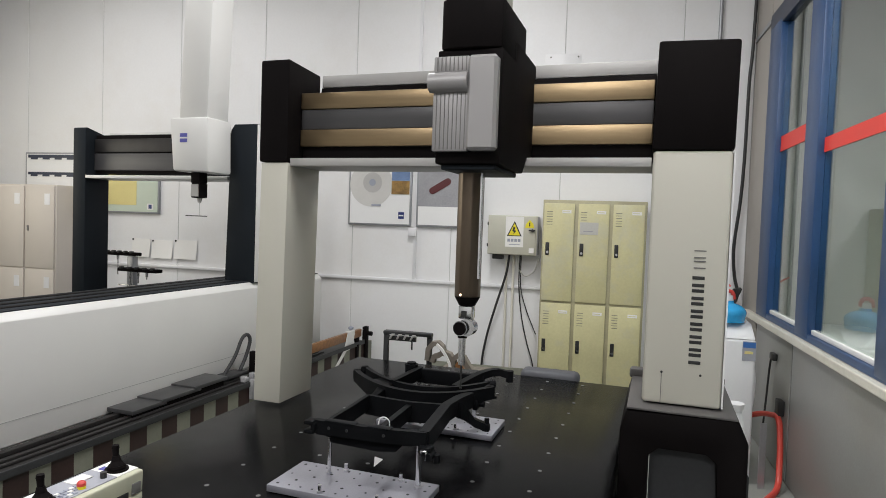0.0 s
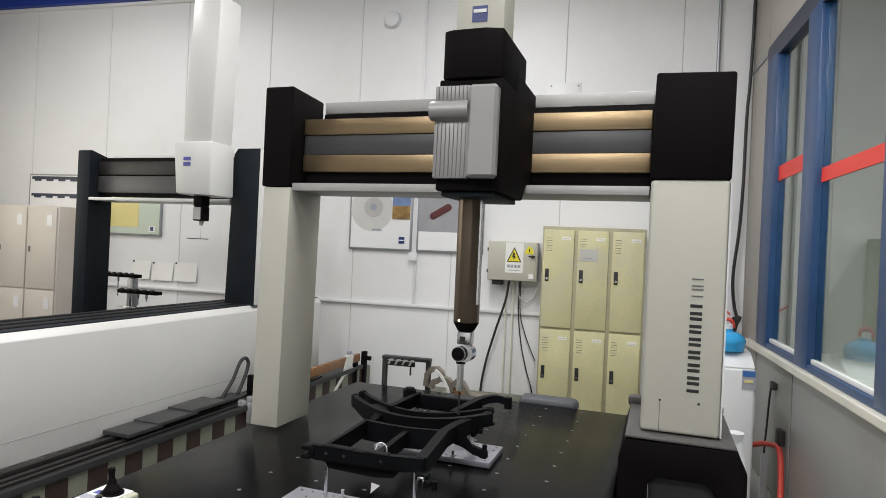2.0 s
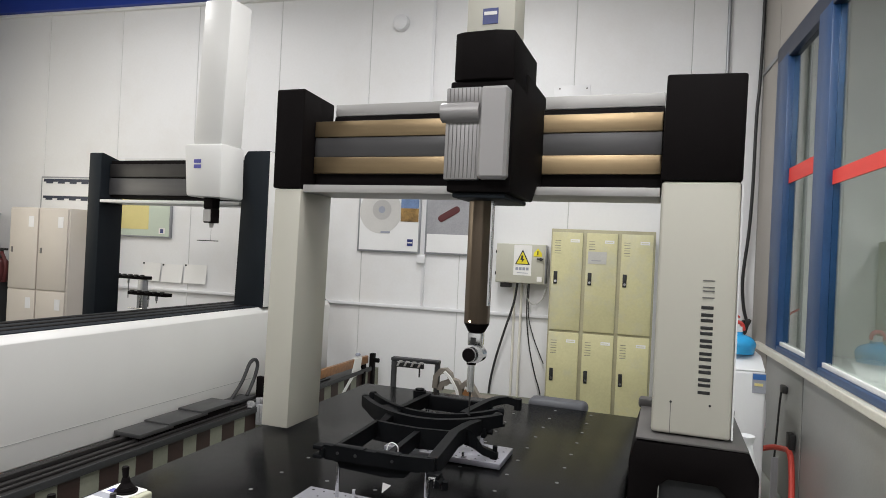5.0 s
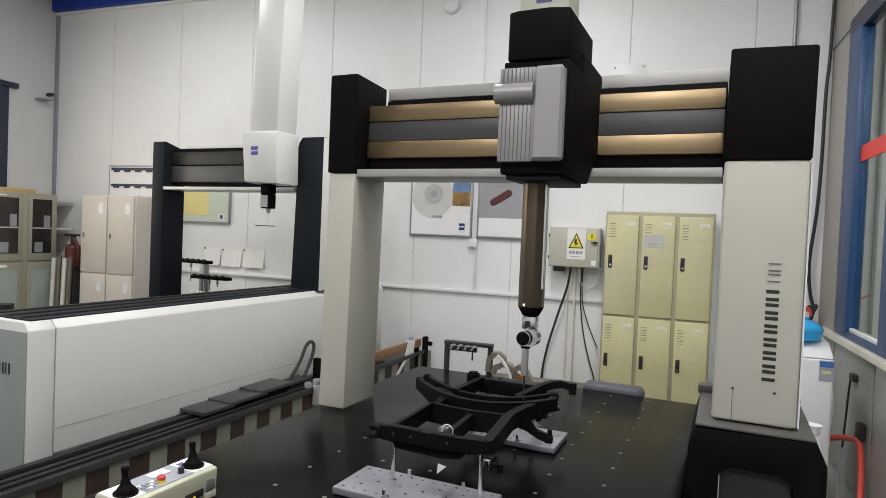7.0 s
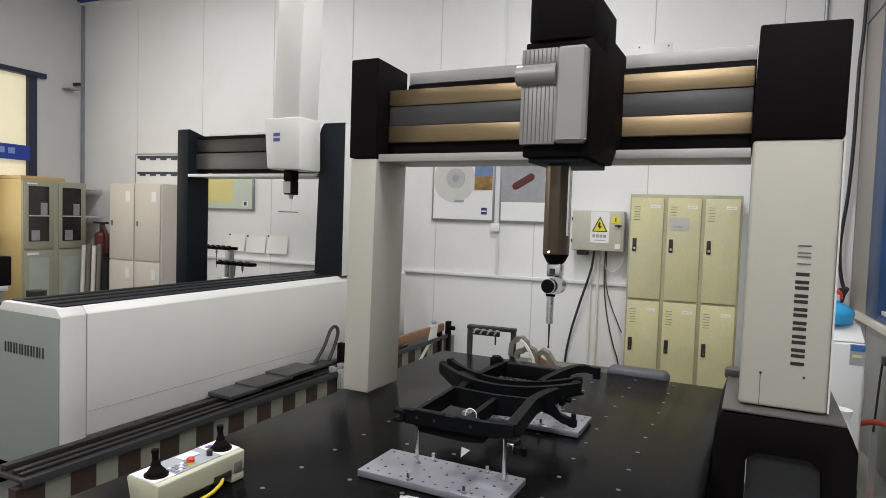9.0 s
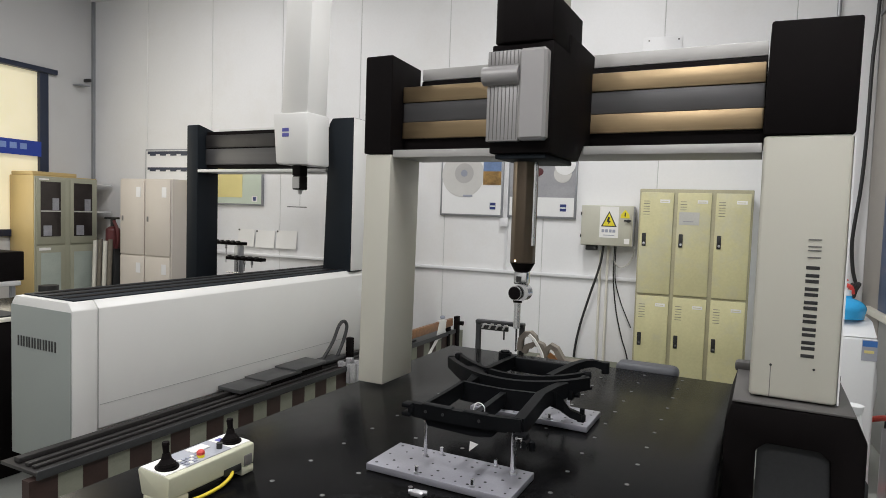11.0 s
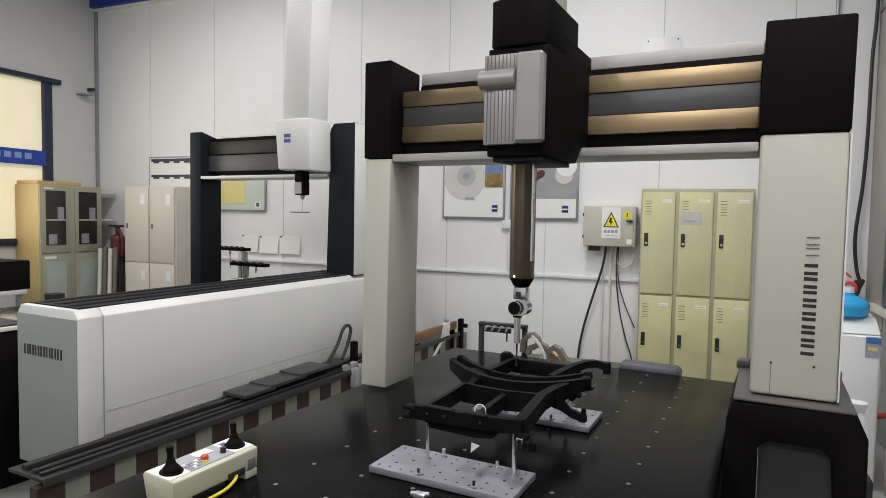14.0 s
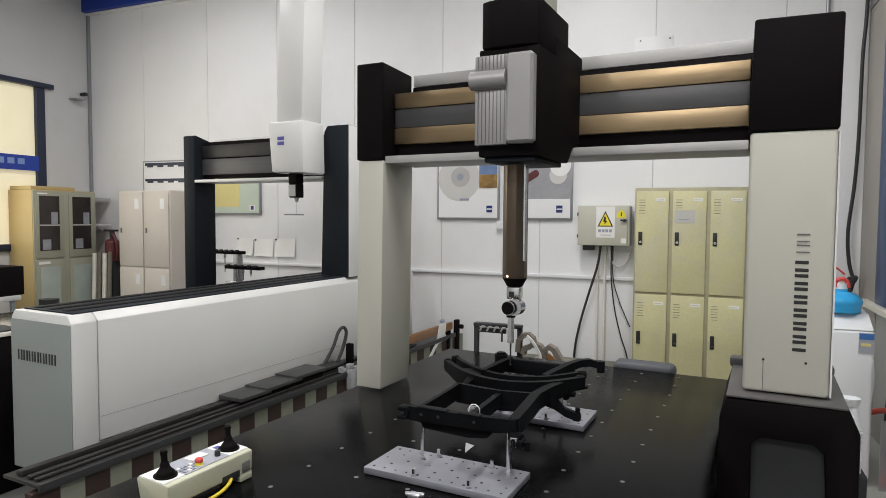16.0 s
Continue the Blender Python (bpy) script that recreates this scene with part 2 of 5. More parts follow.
# ---- mesh helpers ----
class Form:
    """A bmesh that is filled with simple solids in the coordinates of its thing."""

    def __init__(self):
        self.bm = bmesh.new()

    def box(self, x0, x1, y0, y1, z0, z1, bev=0.0, seg=2):
        r = bmesh.ops.create_cube(self.bm, size=1.0)["verts"]
        for v in r:
            v.co = Vector((x0 + (v.co.x + 0.5) * (x1 - x0), y0 + (v.co.y + 0.5) * (y1 - y0), z0 + (v.co.z + 0.5) * (z1 - z0)))
        if bev:
            es = list({e for v in r for e in v.link_edges})
            for f in bmesh.ops.bevel(self.bm, geom=es, offset=bev, segments=seg, affect="EDGES", profile=0.5)["faces"]:
                f.smooth = seg > 1
        return self

    def cyl(self, p0, p1, r0, r1=None, seg=20, caps=True):
        p0, p1 = Vector(p0), Vector(p1)
        q = (p1 - p0).to_track_quat("Z", "Y").to_matrix().to_4x4()
        m = Matrix.Translation((p0 + p1) / 2) @ q
        made = bmesh.ops.create_cone(self.bm, cap_ends=caps, segments=seg, radius1=r0, radius2=r0 if r1 is None else r1, depth=(p1 - p0).length, matrix=m)["verts"]
        for f in {f for v in made for f in v.link_faces}:
            f.smooth = len(f.verts) == 4
        return self

    def ball(self, c, r, sx=1, sy=1, sz=1, seg=16):
        made = bmesh.ops.create_uvsphere(self.bm, u_segments=seg, v_segments=seg // 2 + 2, radius=r, matrix=Matrix.Translation(c) @ Matrix.Diagonal((sx, sy, sz, 1)))["verts"]
        for f in {f for v in made for f in v.link_faces}:
            f.smooth = True
        return self

    def prism(self, poly, axis, a, b, bev=0.0):
        """A polygon in the two axes other than axis, drawn out from a to b."""
        def at(u, v, w):
            return {"x": (w, u, v), "y": (u, w, v), "z": (u, v, w)}[axis]
        lo = [self.bm.verts.new(at(u, v, a)) for u, v in poly]
        hi = [self.bm.verts.new(at(u, v, b)) for u, v in poly]
        n = len(poly)
        fs = [self.bm.faces.new(lo), self.bm.faces.new(hi[::-1])]
        fs += [self.bm.faces.new((lo[i], hi[i], hi[(i + 1) % n], lo[(i + 1) % n])) for i in range(n)]
        bmesh.ops.recalc_face_normals(self.bm, faces=fs)
        if bev:
            for f in bmesh.ops.bevel(self.bm, geom=list({e for f in fs for e in f.edges}), offset=bev, segments=2, affect="EDGES", profile=0.5)["faces"]:
                f.smooth = True
        return self

    def tube(self, pts, r, seg=10, steps=6):
        """A round bar along a smooth line through the points."""
        P = [Vector(p) for p in pts]
        line = []
        for i in range(len(P) - 1):
            a, b, c, d = P[max(i - 1, 0)], P[i], P[i + 1], P[min(i + 2, len(P) - 1)]
            for k in range(steps):
                t = k / steps
                line.append(0.5 * (2 * b + (c - a) * t + (2 * a - 5 * b + 4 * c - d) * t * t + (3 * b - a - 3 * c + d) * t ** 3))
        line.append(P[-1])
        rings = []
        for i, p in enumerate(line):
            t = (line[min(i + 1, len(line) - 1)] - line[max(i - 1, 0)]).normalized()
            u = t.orthogonal().normalized() if not rings else (prev - t * prev.dot(t)).normalized()
            prev = u
            w = t.cross(u)
            rings.append([self.bm.verts.new(p + r * (math.cos(a) * u + math.sin(a) * w)) for a in [2 * math.pi * k / seg for k in range(seg)]])
        for a, b in zip(rings, rings[1:]):
            for k in range(seg):
                self.bm.faces.new((a[k], a[(k + 1) % seg], b[(k + 1) % seg], b[k])).smooth = True
        self.bm.faces.new(rings[0][::-1])
        self.bm.faces.new(rings[-1])
        return self

    def strip(self, line, w, z0, z1):
        """An upright flat bar of width w along a line in plan, from z0 to z1 (numbers, or lists along the line)."""
        P = [Vector(p) for p in line]
        n = len(P)
        lo = z0 if isinstance(z0, (list, tuple)) else [z0] * n
        hi = z1 if isinstance(z1, (list, tuple)) else [z1] * n
        rows = []
        for i, p in enumerate(P):
            t = (P[min(i + 1, n - 1)] - P[max(i - 1, 0)]).normalized()
            s = Vector((-t.y, t.x)) * w / 2
            a, b = p + s, p - s
            rows.append([self.bm.verts.new(v) for v in ((a.x, a.y, lo[i]), (b.x, b.y, lo[i]), (b.x, b.y, hi[i]), (a.x, a.y, hi[i]))])
        for a, b in zip(rows, rows[1:]):
            for k in range(4):
                self.bm.faces.new((a[k], a[(k + 1) % 4], b[(k + 1) % 4], b[k])).smooth = True
        self.bm.faces.new(rows[0][::-1])
        self.bm.faces.new(rows[-1])
        bmesh.ops.recalc_face_normals(self.bm, faces=self.bm.faces[:])
        return self

    def turned(self, m, start=0):
        self.bm.verts.ensure_lookup_table()
        bmesh.ops.transform(self.bm, matrix=m, verts=self.bm.verts[start:])
        return self


BASE = {}


def thing(name, label, category, at=(0, 0, 0), space=None, group="", kind=""):
    """An empty at the base of a thing; at is in the coordinates of the space."""
    o = new(name)
    o.empty_display_size = 0.1
    o.matrix_world = (space or Matrix()) @ Matrix.Translation(at)
    BASE[o.name] = Vector(at)
    return tagged(o, label, category, group, kind)


def part(name, form, material, parent, label="", smooth=True):
    me = bpy.data.meshes.new(name)
    base = BASE[parent.name]
    bmesh.ops.translate(form.bm, vec=-base, verts=form.bm.verts[:])
    form.bm.to_mesh(me)
    form.bm.free()
    me.materials.append(M[material])
    if smooth:
        me.set_sharp_from_angle(angle=radians(35))
    o = new(name, me)
    o.parent = parent
    BASE[o.name] = base
    return tagged(o, label)


def structure(name, form, material, label, category, smooth=False):
    me = bpy.data.meshes.new(name)
    form.bm.to_mesh(me)
    form.bm.free()
    me.materials.append(M[material])
    o = new(name, me)
    BASE[o.name] = Vector((0, 0, 0))
    return tagged(o, label, category, kind="structure")


# the two measuring machines stand slightly askew in the hall
TURN = -4.6
ONE = pose(-0.835, 2.40, 0, 0, 0, TURN)
TWO = pose(-2.234, 2.101, 0, 0, 0, TURN)

# ---- the hall ----
WX0, WX1, WY0, WY1 = -7.0, 1.75, -4.0, 6.0
structure("floor", Form().box(WX0 - 0.2, 6.2, WY0 - 0.2, WY1 + 0.2, -0.1, 0), "floor", "grey coated workshop floor", "floor")
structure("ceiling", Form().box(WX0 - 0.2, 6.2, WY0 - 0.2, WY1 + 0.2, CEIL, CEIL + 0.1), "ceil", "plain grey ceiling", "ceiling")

wall_back = structure("wall_back", Form().box(WX0 - 0.12, 6.2, WY1 + 0.006, WY1 + 0.12, 0, CEIL), "seam", "white sandwich-panel wall with upright joints", "wall")
edges = [-7.0, -6.04, -5.0, -3.98, -2.96, -1.93, -0.9, 0.13, 1.16, 1.75]
for a, b in zip(edges, edges[1:]):
    part("panel", Form().box(a + 0.003, b - 0.003, WY1, WY1 + 0.02, 0.0, CEIL, 0.003, 1), "wall", wall_back)
wall_left = structure("wall_left", Form().box(WX0 - 0.12, WX0, WY0, 2.3, 0, CEIL).box(WX0 - 0.12, WX0, 5.36, WY1, 0, CEIL).box(WX0 - 0.12, WX0, 2.3, 5.36, 0, 1.2).box(WX0 - 0.12, WX0, 2.3, 5.36, 3.17, CEIL), "wallgrey", "pale grey panel wall with a wide window", "wall")
structure("wall_front", Form().box(WX0, 6.2, WY0 - 0.12, WY0, 0, CEIL), "wallgrey", "plain grey wall", "wall")
structure("corner_trim", Form().box(WX0 + 0.001, WX0 + 0.035, WY1 - 0.035, WY1 - 0.001, 0, 4.2), "alu", "dark slim trim in the wall corner", "trim")
structure("ceiling_beam", Form().box(WX0, -1.2, WY1 - 0.10, WY1 - 0.001, 4.23, 4.42, 0.004), "banner", "blue steel beam along the wall top", "beam")
structure("beam_trim", Form().box(WX0, -1.2, WY1 - 0.05, WY1 - 0.001, 4.195, 4.226, 0.004), "white", "white strip below the blue beam", "trim")
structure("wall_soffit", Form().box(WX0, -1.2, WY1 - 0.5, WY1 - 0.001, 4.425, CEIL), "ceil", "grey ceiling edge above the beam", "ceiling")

# left window with lit blinds and a blue banner strip
win_left = structure("window_left", Form().box(WX0 - 0.05, WX0 + 0.03, 5.25, 5.36, 1.2, 3.17, 0.005).box(WX0 - 0.05, WX0 + 0.03, 3.75, 3.83, 1.2, 3.17, 0.005).box(WX0 - 0.05, WX0 + 0.03, 2.3, 2.4, 1.2, 3.17, 0.005), "navy", "navy framed window with pale drawn blinds", "window")
part("head_profile", Form().box(WX0 - 0.05, WX0 + 0.06, 2.2, 5.46, 3.14, 3.20, 0.005), "navy", win_left)
part("window_sill", Form().box(WX0 - 0.05, WX0 + 0.05, 2.3, 5.36, 1.16, 1.24, 0.005), "navy", win_left)
for a, b in ((2.4, 3.75), (3.83, 5.25)):
    part("blind", Form().box(WX0 - 0.04, WX0 - 0.02, a, b, 1.24, 3.14), "blind", win_left, "cream blind glowing with daylight")
part("banner", Form().box(WX0 + 0.031, WX0 + 0.036, 2.3, 5.26, 2.12, 2.30), "banner", win_left, "blue banner strip with pale characters")
for k in range(12):
    part("banner_character", Form().box(WX0 + 0.0365, WX0 + 0.039, 5.0 - k * 0.12, 5.08 - k * 0.12, 2.19, 2.26), "bannertxt", win_left)

# right partition: steel panels below, blue windows above
wall_right = structure("wall_right", Form().box(WX1, WX1 + 0.10, WY0, 5.46, 3.317, CEIL).box(WX1, WX1 + 0.10, 5.47, WY1, 0, CEIL).box(WX1 + 0.012, WX1 + 0.10, WY0, 5.47, 0, 0.97), "partition", "worn beige partition wall under and over the windows", "wall")
py = [5.46, 4.47, 2.95, 1.45, -0.05, -1.55, -3.05, -4.0]
for a, b in zip(py, py[1:]):
    part("steel_panel", Form().box(WX1, WX1 + 0.012, b + 0.014, a - 0.014, 0.02, 0.93, 0.004), "lowpanel", wall_right)
for a in py[1:-1]:
    part("joint_strip", Form().box(WX1 + 0.006, WX1 + 0.0118, a - 0.0138, a + 0.0138, 0.02, 0.93), "groove", wall_right)
structure("sill_right", Form().box(WX1 - 0.045, WX1 + 0.1, WY0, 5.75, 0.935, 0.985, 0.008), "sill", "worn cream aluminium ledge under the windows", "sill")
win_right = structure("window_right", Form().box(WX1 - 0.01, WX1 + 0.07, WY0, 5.46, 0.986, 1.03, 0.006), "bluef", "tall blue-framed partition windows with red tape", "window")
part("head_profile", Form().box(WX1 - 0.012, WX1 + 0.07, WY0, 5.46, 3.17, 3.315, 0.006), "navy", win_right)
for y0, y1 in ((5.13, 5.45), (4.16, 4.41), (2.95, 3.20), (1.74, 1.99), (0.53, 0.78), (-0.68, -0.43), (-1.89, -1.64)):
    part("mullion", Form().box(WX1 - 0.014, WX1 + 0.072, y0, y1, 1.0, 3.2, 0.008), "bluef", win_right)
panes = [(4.41, 5.13), (3.20, 4.16), (1.99, 2.95), (0.78, 1.74), (-0.43, 0.53), (-1.64, -0.68)]
for y0, y1 in panes:
    g = part("pane", Form().box(WX1 + 0.03, WX1 + 0.036, y0, y1, 1.03, 3.17), "glass", win_right)
    g.visible_shadow = False
    part("glazing_bead", Form().box(WX1 + 0.01, WX1 + 0.03, y0, y1, 1.031, 1.06, 0.004), "white", win_right)
    part("red_tape", Form().box(WX1 + 0.024, WX1 + 0.028, y0, y1, 2.225 if y0 > 4.3 else 2.105, 2.335 if y0 > 4.3 else 2.19), "red", win_right, "red tape strip across the glass")
structure("wall_trim_right", Form().box(WX1 - 0.012, WX1 - 0.002, 5.47, WY1 - 0.01, 3.255, 3.29), "alu", "slim grey trim", "trim")

# the room behind the partition
# Assumed wall; its green stands for the hazy reflection in the panes
structure("wall_side_room", Form().box(5.0, 5.1, WY0, WY1, 0, CEIL), "green", "assumed grey-green wall of the next room", "wall")
col = thing("column", "pale upright column in the next room", "column", (3.3, 5.2, 0))
part("shaft", Form().box(3.2, 3.4, 5.1, 5.3, 0, CEIL, 0.01), "stripe_l", col)
tub = thing("white_machine_hood", "white rounded machine hood in the next room", "machine", (2.35, 5.2, 0))
part("body", Form().box(2.05, 2.65, 4.6, 5.8, 0.0, 0.80, 0.05, 3), "dispenser", tub)
part("lid", Form().box(2.03, 2.67, 4.58, 5.82, 0.804, 0.90, 0.045, 3), "dispenser", tub)

# ceiling lamps: assumed fixtures, out of view
lamp0 = None
for lx, ly, watts in LAMP_SPOTS:
    if lamp0 is None:
        lamp0 = thing("ceiling_light", "assumed white twin-tube ceiling light", "lamp", (lx, ly, CEIL - 0.2), group="ceiling lights")
        part("housing", Form().box(lx - 0.14, lx + 0.14, ly - 0.67, ly + 0.67, CEIL - 0.2, CEIL - 0.002, 0.01), "dispenser", lamp0)
        for dx in (-0.07, 0.07):
            part("tube", Form().cyl((lx + dx, ly - 0.62, CEIL - 0.225), (lx + dx, ly + 0.62, CEIL - 0.225), 0.016, seg=12), "tube", lamp0)
    else:
        copy_thing(lamp0, Matrix.Translation((lx, ly, CEIL - 0.2)))

# ---- measuring machine: table ----
table = thing("granite_table", "black granite measuring table with steel inserts", "machine table", (0.75, -0.2, 0), ONE)
part("granite_slab", Form().box(0.0, 1.472, -1.75, 0.93, 0.62, 0.845, 0.006), "granite", table)
part("base_frame", Form().box(0.12, 1.40, -1.5, 0.75, 0.05, 0.616, 0.01), "darkgrey", table)
for fx in (0.25, 1.25):
    for fy in (-1.3, 0.55):
        part("levelling_foot", Form().cyl((fx, fy, 0), (fx, fy, 0.049), 0.07), "black", table)
part("guideway", Form().box(1.575, 1.765, -1.75, 0.93, 0.25, 0.42, 0.006), "darkgrey", table, "dark grey granite guideway beside the table")
part("guide_bracket", Form().box(1.401, 1.574, -1.7, 0.7, 0.25, 0.40, 0.005), "black", table)
part("guide_post", Form().box(1.60, 1.74, -1.6, -1.4, 0, 0.249, 0.005).box(1.60, 1.74, 0.6, 0.8, 0, 0.249, 0.005), "darkgrey", table)
part("rear_bumper", Form().box(0.92, 1.22, 0.94, 1.06, 0.80, 0.872, 0.03, 3), "greyroll", table, "grey-blue rounded rear cover")
ins = Form().cyl((0, 0, 0.8430), (0, 0, 0.8456), 0.0068, seg=14)
ins_me = None
for i in range(2, 8):
    for j in range(-9, 6):
        x, y = 0.392 + (i - 2) * 0.172, -0.801 + (j + 5) * 0.1655
        if not (0.03 < x < 1.45 and -1.7 < y < 0.9):
            continue
        if ins_me is None:
            first = part("insert", ins, "insert", table)
            ins_me = first.data
            off = Vector((x, y, 0))
            first.location = off
            continue
        o = new("insert", ins_me)
        o.parent = table
        o.location = (x, y, 0)

# ---- measuring machine: moving bridge ----
bridge = thing("measuring_bridge", "white and black portal bridge of a measuring machine", "machine", (0, 0, 0.845), ONE)
lleg = part("left_leg", Form().prism([(0.004, 0.848), (0.130, 0.848), (0.143, 1.835), (0.016, 1.835)], "y", 0.0, 0.25, 0.006), "leg", bridge)
part("left_cap", Form().prism([(-0.006, 1.838), (0.242, 1.838), (0.242, 2.235), (0.0, 2.248), (-0.006, 2.242)], "x", 0.010, 0.142, 0.006), "black", bridge, "black end cover")
rleg = part("right_leg", Form().box(1.541, 1.786, 0.0, 0.33, 1.036, 1.875, 0.012, 3), "leg", bridge)
# Bright look of the leg's right chamfer, painted on as a white strip
part("bright_chamfer", Form().box(1.787, 1.792, 0.003, 0.325, 1.04, 1.87), "white", rleg)
part("screw", Form().cyl((1.60, -0.002, 1.143), (1.60, 0.01, 1.143), 0.004, seg=10), "ink", rleg)
part("screw", Form().cyl((1.72, -0.002, 1.143), (1.72, 0.01, 1.143), 0.004, seg=10), "ink", rleg)
part("cover_joint", Form().box(1.599, 1.601, -0.001, 0.004, 1.038, 1.138), "groove", rleg)
# product lettering, as plain upright bars set one above another
zs, hgt = 1.178, 0.0365
for k in range(7):
    z = zs + k * (hgt + 0.0058)
    part("letter_bar", Form().box(1.681, 1.7185, -0.002, 0.003, z, z + 0.011, 0.001, 1).box(1.681, 1.7185, -0.002, 0.003, z + hgt - 0.012, z + hgt - 0.001, 0.001, 1), "ink", rleg, "pair of plain dark bars in place of lettering")
for k in range(2):
    z = 1.492 + k * 0.034
    part("letter_bar", Form().box(1.683, 1.7195, -0.002, 0.003, z, z + 0.004).box(1.683, 1.7195, -0.002, 0.003, z + 0.022, z + 0.026), "groove", rleg)
part("right_cap", Form().prism([(1.536, 1.878), (1.789, 1.876), (1.792, 2.228), (1.545, 2.234)], "y", -0.004, 0.345, 0.008), "black", bridge, "black end cover")
part("foot_cover", Form().prism([(1.478, 0.424), (1.478, 0.955), (1.495, 1.018), (1.835, 1.024), (1.865, 0.955), (1.868, 0.424), (1.80, 0.424), (1.775, 0.88), (1.745, 0.905), (1.60, 0.905), (1.572, 0.88), (1.572, 0.424)], "y", -0.07, 0.46, 0.006), "black", bridge, "black arched air-bearing cover on the guideway")
part("inner_panel", Form().box(1.575, 1.79, -0.035, -0.02, 0.43, 0.904), "darkgrey", bridge, "dark grey panel inside the arch")
part("rear_lip", Form().box(1.485, 1.835, 0.40, 0.46, 1.02, 1.06, 0.012), "footgrey", bridge)
part("foot_top", Form().prism([(1.497, -0.0695), (1.833, -0.0695), (1.833, 0.40), (1.497, 0.40)], "z", 1.0245, 1.031, 0.001), "footgrey", bridge)
# the beam
part("beam_core", Form().prism([(0.106, 1.857), (0.29, 1.857), (0.29, 2.184), (0.25, 2.184), (0.235, 2.136), (0.106, 2.132)], "x", 0.145, 1.538), "black", bridge)
part("upper_band", Form().box(0.146, 1.536, 0.082, 0.105, 2.062, 2.128, 0.003), "gold", bridge, "champagne metal guide band")
part("middle_band", Form().box(0.146, 1.536, 0.088, 0.105, 1.980, 2.060, 0.002), "slate", bridge, "slate grey band")
part("lower_band", Form().box(0.146, 1.536, 0.082, 0.105, 1.909, 1.978, 0.003), "gold", bridge, "champagne metal guide band")
part("lower_shelf", Form().box(0.144, 1.537, 0.012, 0.27, 1.823, 1.854, 0.002), "silver", bridge, "satin aluminium lower rail")
part("upper_shelf", Form().box(0.146, 1.537, 0.25, 0.32, 2.187, 2.238, 0.002), "silver", bridge, "satin aluminium upper rail")
# the carriage that slides along the beam
carriage = part("carriage", Form().prism([(-0.40, 1.79), (-0.07, 1.79), (0.004, 1.860), (0.078, 1.864), (0.078, 2.135), (0.10, 2.15), (0.10, 2.195), (-0.22, 2.195), (-0.22, 2.13), (-0.40, 2.13)], "x", 0.760, 0.963, 0.006), "black", bridge, "black carriage housing")
part("hood", Form().prism([(0.770, -0.40), (0.80, -0.412), (0.90, -0.416), (0.958, -0.40), (0.958, -0.07), (0.770, -0.07)], "z", 2.131, 2.279, 0.006), "black", carriage)
part("flat_cover", Form().box(0.868, 0.957, -0.445, -0.401, 1.826, 2.102, 0.009, 1), "cover", carriage, "silver painted front panel")
rib = Form().box(0.757, 0.867, -0.424, -0.401, 2.058, 2.105, 0.004).box(0.757, 0.867, -0.424, -0.401, 1.825, 2.0, 0.004)
part("ribbed_cover", rib, "cover", carriage, "silver ribbed front panel")
for k in range(8):
    x = 0.768 + k * 0.0128
    part("rib", Form().box(x, x + 0.0022, -0.4252, -0.4235, 1.83, 1.996).box(x, x + 0.0022, -0.4262, -0.4235, 2.062, 2.102), "groove", carriage)
part("roller_cover", Form().cyl((0.747, -0.425, 2.028), (0.868, -0.425, 2.028), 0.0295, seg=28), "cover", carriage, "silver barrel-shaped cover")
part("under_plate", Form().box(0.775, 0.945, -0.385, -0.09, 1.774, 1.789, 0.004), "anthra", carriage)
# the ram that rises and sinks in the carriage
QX, QY = 0.835, -0.25
oct8 = [(QX + 0.043 * math.cos(a), QY + 0.043 * math.sin(a)) for a in [math.pi / 8 + k * math.pi / 4 for k in range(8)]]
ram = part("ram", Form().prism(oct8, "z", 1.390, 2.10, 0.004), "quill", bridge, "bronze-grey measuring ram")
part("rail_strip", Form().box(QX + 0.036, QX + 0.044, QY - 0.024, QY - 0.008, 1.45, 2.08, 0.001, 1), "chrome", ram, "bright scale strip")
part("collar", Form().cyl((QX, QY, 1.390), (QX, QY, 1.362), 0.042, 0.027, 24), "black", ram)
part("led", Form().ball((QX - 0.012, QY - 0.040, 1.398), 0.0035, seg=10), "led", ram, "small lit lamp")
part("rear_tower", Form().box(0.699, 0.876, -0.09, 0.06, 2.15, 3.2, 0.008), "leg", ram, "warm white upper ram housing")
part("badge", Form().box(0.759, 0.815, -0.0925, -0.0895, 2.432, 2.488), "logo", ram, "plain blue square badge")
part("badge_band", Form().box(0.764, 0.811, -0.0945, -0.0925, 2.464, 2.476), "paper", ram)
part("probe_body", Form().box(QX - 0.023, QX + 0.023, QY - 0.021, QY + 0.021, 1.318, 1.361, 0.005), "chrome", ram, "polished steel probe body")
part("probe_badge", Form().box(QX - 0.012, QX + 0.006, QY - 0.0225, QY - 0.0205, 1.326, 1.345), "ink", ram)
part("elbow", Form().cyl((QX + 0.004, QY - 0.018, 1.290), (QX + 0.006, QY + 0.02, 1.290), 0.028, seg=32).box(QX - 0.004, QX + 0.023, QY - 0.016, QY + 0.018, 1.292, 1.319, 0.006), "chrome", ram)
part("knuckle", Form().cyl((QX - 0.014, QY - 0.034, 1.288), (QX - 0.006, QY + 0.012, 1.288), 0.0215, seg=24), "black", ram, "black rotary joint")
part("knuckle_ring", Form().cyl((QX - 0.013, QY - 0.03, 1.288), (QX - 0.012, QY - 0.024, 1.288), 0.0245, seg=24), "chrome", ram)
